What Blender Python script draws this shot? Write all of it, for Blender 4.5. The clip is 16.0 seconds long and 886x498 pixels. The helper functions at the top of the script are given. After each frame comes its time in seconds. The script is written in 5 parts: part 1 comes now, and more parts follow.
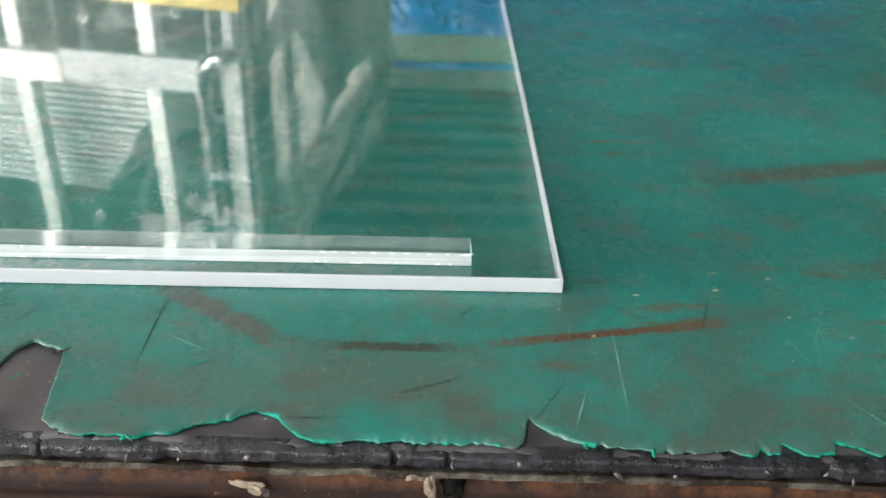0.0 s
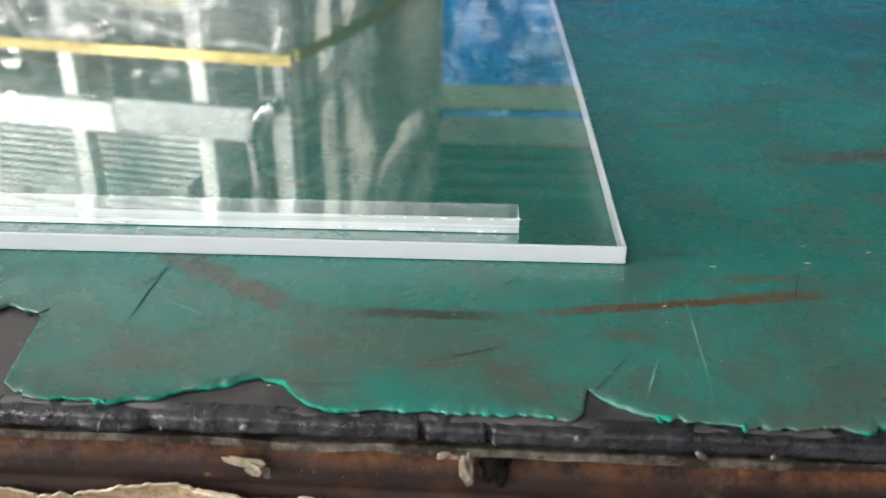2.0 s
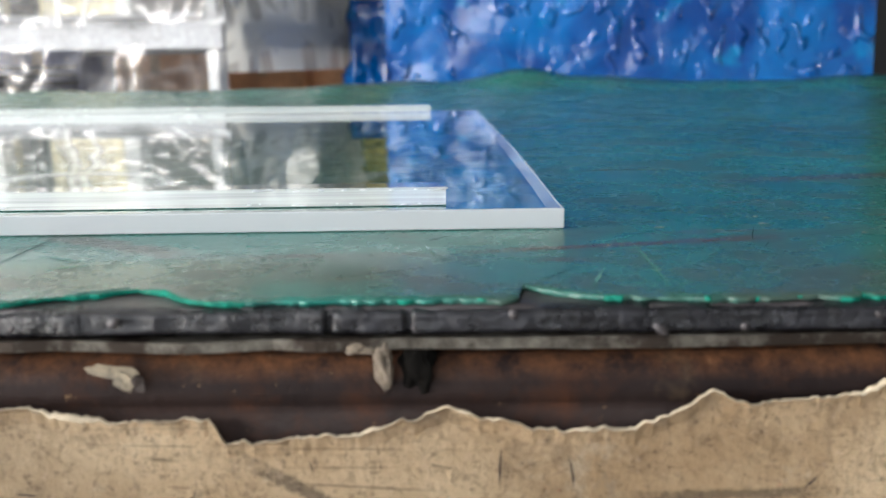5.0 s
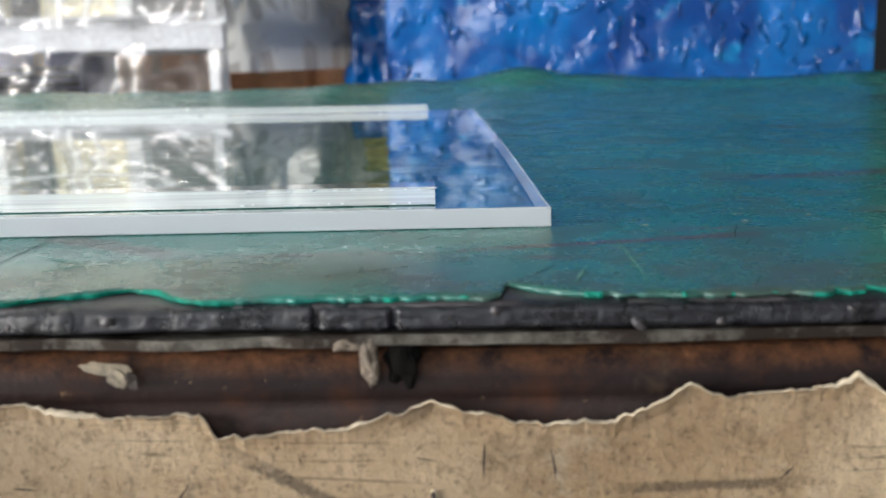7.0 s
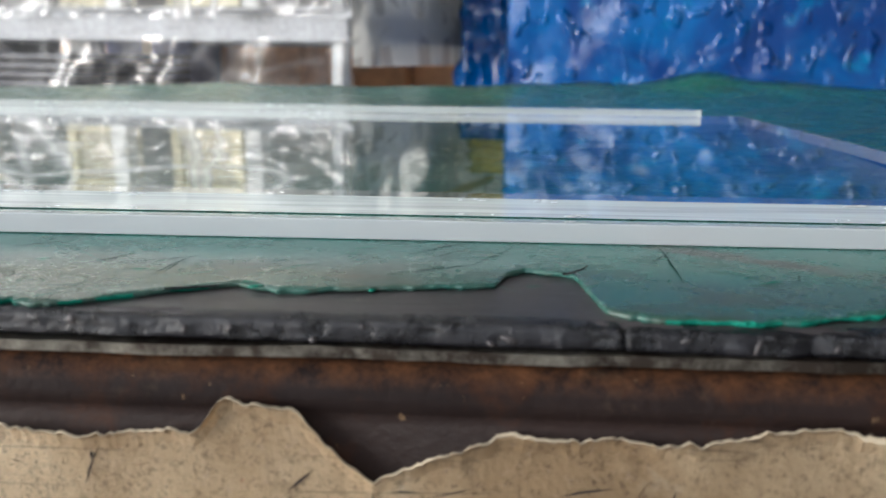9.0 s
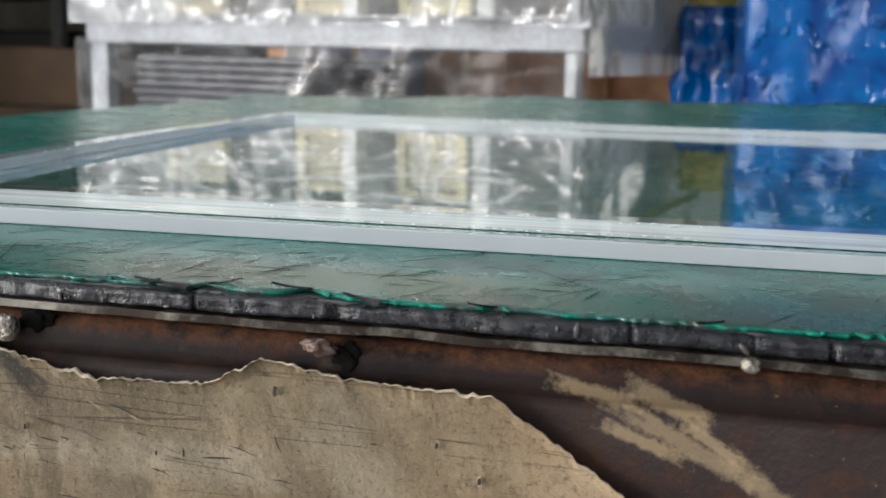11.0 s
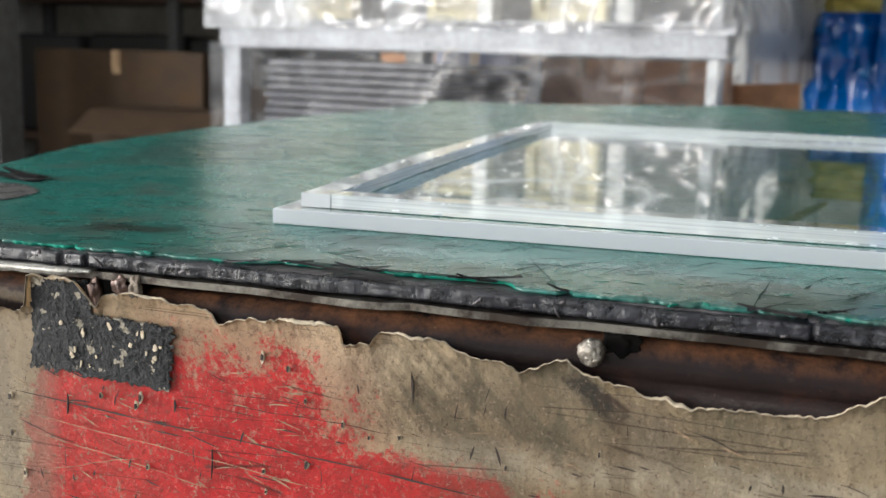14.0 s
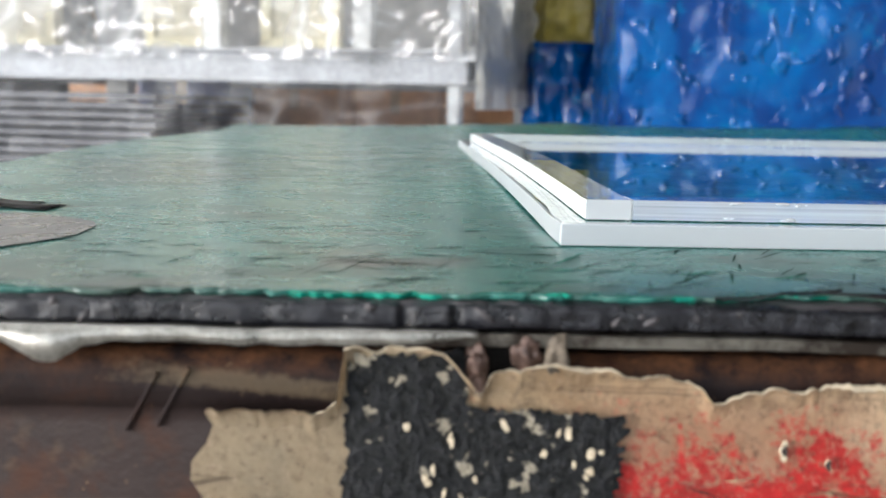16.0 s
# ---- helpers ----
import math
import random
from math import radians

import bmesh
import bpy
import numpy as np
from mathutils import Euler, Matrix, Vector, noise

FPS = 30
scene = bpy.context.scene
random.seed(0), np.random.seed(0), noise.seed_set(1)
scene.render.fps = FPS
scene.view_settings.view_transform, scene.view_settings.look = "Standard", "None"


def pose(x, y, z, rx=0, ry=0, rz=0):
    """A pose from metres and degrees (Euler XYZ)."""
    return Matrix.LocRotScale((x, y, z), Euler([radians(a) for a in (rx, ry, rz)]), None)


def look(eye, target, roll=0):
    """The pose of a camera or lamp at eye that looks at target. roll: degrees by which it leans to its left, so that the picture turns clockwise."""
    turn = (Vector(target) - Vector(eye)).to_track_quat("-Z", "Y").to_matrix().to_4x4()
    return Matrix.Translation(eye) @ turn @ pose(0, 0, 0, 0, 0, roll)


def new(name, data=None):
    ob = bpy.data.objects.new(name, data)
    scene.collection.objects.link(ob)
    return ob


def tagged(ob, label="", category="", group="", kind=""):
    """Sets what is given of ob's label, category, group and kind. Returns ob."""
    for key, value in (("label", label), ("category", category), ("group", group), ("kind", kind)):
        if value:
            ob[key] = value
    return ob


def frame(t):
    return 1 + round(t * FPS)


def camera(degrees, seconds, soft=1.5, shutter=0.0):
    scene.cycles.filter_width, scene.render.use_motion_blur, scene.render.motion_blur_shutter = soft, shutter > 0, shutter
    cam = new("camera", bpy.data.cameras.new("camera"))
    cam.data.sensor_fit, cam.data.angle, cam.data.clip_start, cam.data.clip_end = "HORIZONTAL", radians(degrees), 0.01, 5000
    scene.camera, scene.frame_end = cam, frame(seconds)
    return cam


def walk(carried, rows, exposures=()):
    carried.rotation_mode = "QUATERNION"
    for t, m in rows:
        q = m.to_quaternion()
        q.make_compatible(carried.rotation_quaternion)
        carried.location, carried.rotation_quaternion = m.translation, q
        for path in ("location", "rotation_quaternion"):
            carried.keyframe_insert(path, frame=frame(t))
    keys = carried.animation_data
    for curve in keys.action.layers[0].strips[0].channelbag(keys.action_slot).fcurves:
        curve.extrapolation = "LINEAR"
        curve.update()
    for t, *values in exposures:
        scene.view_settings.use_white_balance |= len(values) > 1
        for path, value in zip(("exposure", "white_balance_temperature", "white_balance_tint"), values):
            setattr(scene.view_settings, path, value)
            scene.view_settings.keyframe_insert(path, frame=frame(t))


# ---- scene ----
# ---- camera ----
cam = camera(46.3, 16.0)
cam.data.dof.use_dof = True
cam.data.dof.focus_distance = 0.33
cam.data.dof.aperture_fstop = 20.0
walk(cam, [
    (0, look((-0.0047, -0.3275, 0.1973), (0.0017, -0.0648, 0.0526), 1.79)),
    (0.5, look((0.0139, -0.3098, 0.1871), (0.0167, -0.0463, 0.0437), 0.99)),
    (1, look((0.0109, -0.2896, 0.1632), (0.0189, -0.0246, 0.0230), 1.32)),
    (1.5, look((0.0162, -0.2800, 0.1307), (0.0204, -0.0075, 0.0053), 0.32)),
    (2, look((0.0000, -0.2982, 0.1387), (-0.0090, -0.0253, 0.0145), 0.57)),
    (2.5, look((-0.0179, -0.3117, 0.1394), (-0.0235, -0.0392, 0.0140), 1.20)),
    (3, look((-0.0074, -0.3017, 0.1304), (-0.0049, -0.0255, 0.0134), 1.00)),
    (3.5, look((0.0061, -0.3033, 0.0934), (0.0106, -0.0160, 0.0071), 0.11)),
    (3.7, look((0.0102, -0.3049, 0.0750), (0.0154, -0.0159, -0.0053), -0.21)),
    (5.8, look((0.0085, -0.2865, 0.0454), (0.0114, 0.0097, -0.0022), -1.11)),
    (6, look((0.0142, -0.2890, 0.0469), (0.0173, 0.0068, -0.0026), -1.31)),
    (6.5, look((0.0249, -0.2955, 0.0503), (0.0278, -0.0003, -0.0028), -1.16)),
    (7, look((0.0130, -0.2982, 0.0481), (0.0161, -0.0032, -0.0062), -1.08)),
    (7.5, look((-0.0355, -0.2951, 0.0488), (-0.0330, -0.0001, -0.0060), -0.20)),
    (8, look((-0.0655, -0.2874, 0.0467), (-0.0637, 0.0076, -0.0080), 0.30)),
    (8.5, look((-0.0989, -0.2825, 0.0475), (-0.1013, 0.0122, -0.0091), 0.63)),
    (9, look((-0.1426, -0.2909, 0.0510), (-0.1564, 0.0038, -0.0038), 0.71)),
    (9.5, look((-0.1853, -0.3054, 0.0558), (-0.2134, -0.0117, 0.0017), 0.51)),
    (10, look((-0.2444, -0.3240, 0.0607), (-0.2802, -0.0314, 0.0049), 0.54)),
    (10.2, look((-0.2705, -0.3315, 0.0627), (-0.3102, -0.0393, 0.0072), 0.62)),
    (12.3, look((-0.4619, -0.3432, 0.0630), (-0.5386, -0.0584, 0.0085), 2.34)),
    (12.5, look((-0.4682, -0.3506, 0.0641), (-0.5473, -0.0664, 0.0097), 2.26)),
    (13, look((-0.4736, -0.3602, 0.0650), (-0.5550, -0.0764, 0.0117), 2.39)),
    (13.5, look((-0.4781, -0.3645, 0.0664), (-0.5595, -0.0807, 0.0132), 2.49)),
    (14, look((-0.5065, -0.3577, 0.0624), (-0.5855, -0.0734, 0.0085), 1.74)),
    (14.5, look((-0.5997, -0.3466, 0.0536), (-0.6605, -0.0582, -0.0023), 1.77)),
    (15, look((-0.6808, -0.3208, 0.0480), (-0.7125, -0.0277, -0.0077), 1.49)),
    (15.5, look((-0.6818, -0.2938, 0.0497), (-0.6946, 0.0010, -0.0045), 1.10)),
    (16, look((-0.7141, -0.2644, 0.0349), (-0.7025, 0.0325, -0.0067), 1.24)),
], exposures=((0.0, 1.28, 6500, 10), (1.5, 1.12, 6500, 10), (3.5, 0.98, 6400, 10), (7.0, 0.74, 6200, 10), (8.5, 0.6, 6200, 10), (10.0, 0.35, 6150, 10), (12.5, 0.47, 6250, 10), (14.0, 0.57, 6250, 10), (16.0, 0.68, 6100, 10)))

# ---- world and light ----
world = bpy.data.worlds.new("sky")
scene.world = world
world.use_nodes = True
wn = world.node_tree
sky = wn.nodes.new("ShaderNodeTexSky")
sky.sky_type = "NISHITA"
sky.sun_disc = False
sky.sun_elevation = radians(22)
sky.sun_rotation = radians(246)
wn.links.new(sky.outputs[0], wn.nodes["Background"].inputs[0])
wn.nodes["Background"].inputs[1].default_value = 0.12


def area(name, m, sx, sy, watts, colour):
    d = bpy.data.lights.new(name, "AREA")
    d.shape, d.size, d.size_y, d.energy, d.color = "RECTANGLE", sx, sy, watts, colour
    ob = new(name, d)
    ob.matrix_world = m
    return ob


sun_d = bpy.data.lights.new("sun", "SUN")
sun_d.energy, sun_d.angle, sun_d.color = 5.0, radians(0.6), (1.0, 0.95, 0.88)
new("sun", sun_d).matrix_world = look((-9, -4, 4), (0, 0, 0))
# daylight through the gate on the one side; unseen windows behind are added as fill
area("gate_daylight", look((-5.95, -1.95, 0.6), (0, 1.0, 0.3)), 4.0, 2.6, 450, (1.0, 0.98, 0.95))
area("window_fill", look((-1.6, -4.97, 1.9), (-0.8, 1.5, 0.4)), 3.6, 1.9, 92, (0.95, 0.98, 1.0))
# unseen fill lamp under the closed roof, added to brighten the bench top
area("overhead_fill", look((-2.2, 0.2, 3.98), (-2.2, 0.2001, 0)), 2.6, 3.0, 62, (1.0, 0.99, 0.97))


# ---- materials ----
def material(name, colour=(0.5, 0.5, 0.5), rough=0.5, metal=0.0):
    m = bpy.data.materials.new(name)
    m.use_nodes = True
    b = m.node_tree.nodes["Principled BSDF"]
    b.inputs["Base Color"].default_value = (*colour, 1)
    b.inputs["Roughness"].default_value = rough
    b.inputs["Metallic"].default_value = metal
    return m


class Nodes:
    """Short ways to wire a material."""

    def __init__(self, m):
        self.t = m.node_tree
        self.b = self.t.nodes["Principled BSDF"]
        self.out = self.t.nodes["Material Output"]
        self.co = self.add("ShaderNodeTexCoord").outputs["Object"]

    def add(self, kind, **sets):
        n = self.t.nodes.new(kind)
        for k, v in sets.items():
            n.inputs[k].default_value = v
        return n

    def link(self, a, b):
        self.t.links.new(a, b)

    def mapped(self, scale=(1, 1, 1), loc=(0, 0, 0), rot=(0, 0, 0)):
        n = self.add("ShaderNodeMapping")
        n.inputs["Scale"].default_value = scale
        n.inputs["Location"].default_value = loc
        n.inputs["Rotation"].default_value = rot
        self.link(self.co, n.inputs[0])
        return n.outputs[0]

    def noise(self, scale, detail=4.0, rough=0.55, vec=None, warp=0.0):
        n = self.add("ShaderNodeTexNoise", Scale=scale, Detail=detail, Roughness=rough, Distortion=warp)
        self.link(vec or self.co, n.inputs["Vector"])
        return n.outputs["Fac"]

    def voronoi(self, scale, feature="F1", vec=None):
        n = self.t.nodes.new("ShaderNodeTexVoronoi")
        n.feature = feature
        n.inputs["Scale"].default_value = scale
        self.link(vec or self.co, n.inputs["Vector"])
        return n.outputs["Distance"]

    def ramp(self, fac, *stops):
        n = self.t.nodes.new("ShaderNodeValToRGB")
        e = n.color_ramp.elements
        while len(e) < len(stops):
            e.new(0.5)
        for k, (p, c) in zip(e, stops):
            k.position = p
            k.color = (*c, 1) if isinstance(c, tuple) else (c, c, c, 1)
        self.link(fac, n.inputs[0])
        return n.outputs[0]

    def mix(self, fac, a, b, mode="MIX"):
        n = self.t.nodes.new("ShaderNodeMix")
        n.data_type, n.blend_type = "RGBA", mode
        for sock, v in ((n.inputs[0], fac), (n.inputs[6], a), (n.inputs[7], b)):
            if isinstance(v, tuple):
                sock.default_value = (*v, 1)
            elif isinstance(v, (int, float)):
                sock.default_value = v
            else:
                self.link(v, sock)
        return n.outputs[2]

    def math(self, op, a, b=0.0, clamp=False):
        n = self.t.nodes.new("ShaderNodeMath")
        n.operation, n.use_clamp = op, clamp
        for sock, v in zip(n.inputs, (a, b)):
            if isinstance(v, (int, float)):
                sock.default_value = v
            else:
                self.link(v, sock)
        return n.outputs[0]

    def slant(self, lean, sx, sz):
        """Place on an upright face, drawn out along a slanting direction."""
        n = self.t.nodes.new("ShaderNodeCombineXYZ")
        self.link(self.math("MULTIPLY", self.math("ADD", self.axis(0), self.math("MULTIPLY", self.axis(2), lean)), sx), n.inputs[0])
        self.link(self.math("MULTIPLY", self.axis(2), sz), n.inputs[2])
        return n.outputs[0]

    def axis(self, which):
        n = self.t.nodes.new("ShaderNodeSeparateXYZ")
        self.link(self.co, n.inputs[0])
        return n.outputs[which]

    def span(self, value, lo, hi):
        """0 below lo, 1 above hi."""
        n = self.add("ShaderNodeMapRange")
        n.inputs[1].default_value, n.inputs[2].default_value = lo, hi
        self.link(value, n.inputs[0])
        return n.outputs[0]

    def segment(self, x0, y0, x1, y1, width, up=1):
        """1 along a line on the ground (up=1) or on an upright face (up=2) with a frayed rim, 0 away from it."""
        long, angle = math.hypot(x1 - x0, y1 - y0), math.atan2(y1 - y0, x1 - x0)
        dx, dy = self.math("SUBTRACT", self.axis(0), (x0 + x1) / 2), self.math("SUBTRACT", self.axis(up), (y0 + y1) / 2)
        c, q = math.cos(angle), math.sin(angle)
        u = self.math("ADD", self.math("MULTIPLY", dx, c), self.math("MULTIPLY", dy, q))
        v = self.math("SUBTRACT", self.math("MULTIPLY", dy, c), self.math("MULTIPLY", dx, q))
        u = self.math("DIVIDE", self.math("ABSOLUTE", u), long / 2)
        v = self.math("DIVIDE", self.math("ABSOLUTE", v), width)
        fray = self.math("MULTIPLY", self.math("SUBTRACT", self.noise(0.9 / width, 5.0, 0.7), 0.5), 1.8)
        d = self.math("ADD", self.math("MAXIMUM", u, v), fray)
        return self.span(d, 1.15, 0.55)

    def bump(self, height, strength=0.3, distance=0.001):
        n = self.add("ShaderNodeBump", Strength=strength, Distance=distance)
        self.link(height, n.inputs["Height"])
        self.link(n.outputs[0], self.b.inputs["Normal"])
        return n

    def colour(self, c):
        self.link(c, self.b.inputs["Base Color"])

    def rough(self, r):
        self.link(r, self.b.inputs["Roughness"])


def dull(m, level):
    m.node_tree.nodes["Principled BSDF"].inputs["Specular IOR Level"].default_value = level
    return m


def mat_green():
    m = material("green_rubber", (0.016, 0.14, 0.11), 0.32)
    n = Nodes(m)
    big, mid, fine = n.noise(5.0, 5.0, 0.6), n.noise(28.0, 6.0, 0.65), n.noise(420.0, 4.0, 0.6)
    grain = n.noise(150.0, 6.0, 0.75)
    c = n.mix(n.ramp(big, (0.35, 0.0), (0.65, 1.0)), (0.011, 0.112, 0.094), (0.022, 0.188, 0.153))
    c = n.mix(n.ramp(mid, (0.48, 0.0), (0.7, 0.65)), c, (0.055, 0.075, 0.06))
    c = n.mix(n.ramp(grain, (0.5, 0.0), (0.72, 0.22)), c, (0.006, 0.06, 0.05))
    c = n.mix(n.ramp(n.noise(95.0, 6.0, 0.8, n.mapped((1, 1, 1), (9, 4, 0))), (0.56, 0.0), (0.75, 0.25)), c, (0.04, 0.22, 0.175))
    # brown drag stains along the bench
    c = n.mix(n.ramp(n.noise(1.0, 6.0, 0.75, n.mapped((16, 60, 16), rot=(0, 0, 0.15))), (0.56, 0.0), (0.7, 0.75)), c, (0.095, 0.06, 0.035))
    # dull brown grime along the worn front edge
    y = n.axis(1)
    worn = n.math("MULTIPLY", n.span(y, -0.012, -0.075), n.ramp(n.noise(14.0, 6.0, 0.7), (0.36, 0.0), (0.56, 1.0)))
    c = n.mix(n.math("MULTIPLY", worn, 0.55), c, (0.068, 0.058, 0.046))
    dust = n.ramp(n.noise(70.0, 6.0, 0.8, n.mapped((1, 2.2, 1), rot=(0, 0, 0.3))), (0.54, 0.0), (0.7, 0.24))
    c = n.mix(dust, c, (0.15, 0.145, 0.11))
    specks = n.ramp(n.voronoi(240.0), (0.07, 1.0), (0.14, 0.0))
    c = n.mix(n.math("MULTIPLY", specks, n.ramp(n.noise(30.0), (0.42, 0.0), (0.62, 0.3))), c, (0.28, 0.25, 0.18))
    # long rusty drag marks and dull worn fields
    for x0, y0, x1, y1, w, k, col in ((0.022, -0.0335, 0.1026, -0.0183, 0.0026, 0.9, (0.085, 0.04, 0.02)), (0.075, -0.024, 0.104, -0.016, 0.004, 0.6, (0.08, 0.06, 0.03)), (-0.103, 0.004, -0.045, -0.040, 0.0055, 0.6, (0.075, 0.04, 0.03)),
                                      (-0.04, -0.036, 0.01, -0.037, 0.003, 0.8, (0.03, 0.026, 0.018)), (-0.05, -0.055, 0.02, -0.055, 0.018, 0.4, (0.085, 0.062, 0.048)), (-0.11, -0.06, -0.05, -0.06, 0.014, 0.3, (0.075, 0.075, 0.06)),
                                      (-0.3, -0.045, -0.16, -0.05, 0.018, 0.35, (0.14, 0.115, 0.085)), (-0.86, 0.3, -0.80, 0.14, 0.05, 0.4, (0.03, 0.035, 0.03)), (-0.735, -0.033, -0.695, -0.030, 0.008, 0.75, (0.03, 0.022, 0.015)),
                                      (-0.55, -0.05, -0.40, -0.052, 0.018, 0.4, (0.11, 0.09, 0.065)), (0.12, 0.10, 0.26, 0.13, 0.008, 0.6, (0.07, 0.04, 0.02)), (0.16, 0.02, 0.34, 0.05, 0.006, 0.6, (0.06, 0.035, 0.02))):
        c = n.mix(n.math("MULTIPLY", n.segment(x0, y0, x1, y1, w), k), c, col)
    n.colour(c)
    n.rough(n.ramp(n.math("ADD", n.math("MULTIPLY", mid, 0.7), n.math("MULTIPLY", fine, 0.3)), (0.3, 0.2), (0.7, 0.34)))
    h = n.math("ADD", n.math("MULTIPLY", fine, 0.2), n.math("ADD", n.math("MULTIPLY", mid, 0.5), n.math("MULTIPLY", grain, 0.08)))
    n.bump(h, 0.2, 0.0008)
    return m


def mat_black():
    m = material("black_rubber", (0.03, 0.028, 0.03), 0.4)
    n = Nodes(m)
    a, b = n.noise(45.0, 6.0, 0.65), n.noise(420.0, 4.0, 0.7)
    c = n.mix(n.ramp(a, (0.35, 0.0), (0.7, 1.0)), (0.030, 0.027, 0.029), (0.068, 0.060, 0.062))
    c = n.mix(n.ramp(b, (0.6, 0.0), (0.7, 0.5)), c, (0.1, 0.095, 0.095))
    n.colour(c)
    n.rough(n.ramp(a, (0.3, 0.3), (0.7, 0.5)))
    n.bump(n.math("ADD", a, n.math("MULTIPLY", b, 0.25)), 0.35, 0.001)
    return m


def mat_rust():
    m = material("rusty_steel", (0.1, 0.05, 0.035), 0.6, 0.0)
    n = Nodes(m)
    a, b, f = n.noise(9.0, 6.0, 0.65), n.noise(60.0, 6.0, 0.7), n.noise(500.0, 3.0)
    c = n.mix(n.ramp(a, (0.38, 0.0), (0.62, 1.0)), (0.010, 0.0068, 0.0068), (0.022, 0.014, 0.0125))
    c = n.mix(n.ramp(b, (0.52, 0.0), (0.72, 1.0)), c, (0.036, 0.015, 0.0085))
    # orange rust on the upper bead, painted lighter for the light from above
    z = n.axis(2)
    rim = n.math("MULTIPLY", n.span(z, -0.0175, -0.0125), n.ramp(n.noise(130.0, 6.0, 0.8), (0.38, 0.0), (0.68, 0.9)))
    c = n.mix(rim, c, (0.15, 0.064, 0.028))
    flecks = n.ramp(n.noise(330.0, 4.0, 0.7), (0.68, 0.0), (0.72, 0.6))
    c = n.mix(flecks, c, (0.2, 0.13, 0.07))
    stain = n.ramp(n.noise(22.0, 5.0, 0.7, n.mapped((1, 1, 1), (7, 2, 3))), (0.62, 0.0), (0.72, 0.35))
    c = n.mix(stain, c, (0.12, 0.085, 0.05))
    for x0, z0, x1, z1, w, k in ((-0.385, -0.018, -0.362, -0.022, 0.0022, 0.8), (-0.37, -0.022, -0.33, -0.042, 0.0026, 0.5), (-0.372, -0.028, -0.35, -0.036, 0.002, 0.6),
                                 (-0.34, -0.034, -0.318, -0.052, 0.003, 0.45), (-0.366, -0.017, -0.345, -0.0255, 0.0028, 0.7), (-0.352, -0.026, -0.335, -0.036, 0.0016, 0.6), (-0.31, -0.05, -0.298, -0.06, 0.003, 0.6), (-0.765, -0.016, -0.72, -0.02, 0.002, 0.3)):
        c = n.mix(n.math("MULTIPLY", n.segment(x0, z0, x1, z1, w, 2), k), c, (0.2, 0.15, 0.09))
    n.colour(c)
    n.rough(n.ramp(b, (0.3, 0.42), (0.7, 0.75)))
    n.bump(n.math("ADD", b, n.math("MULTIPLY", f, 0.6)), 0.7, 0.0006)
    return m


def mat_plate():
    m = material("worn_bare_steel", (0.32, 0.31, 0.28), 0.38, 0.75)
    n = Nodes(m)
    b = n.noise(70.0, 6.0, 0.7)
    c = n.mix(n.ramp(b, (0.36, 0.0), (0.56, 1.0)), (0.22, 0.205, 0.175), (0.03, 0.022, 0.017))
    n.colour(c)
    n.rough(n.ramp(b, (0.3, 0.28), (0.7, 0.65)))
    n.bump(b, 0.4, 0.001)
    return m


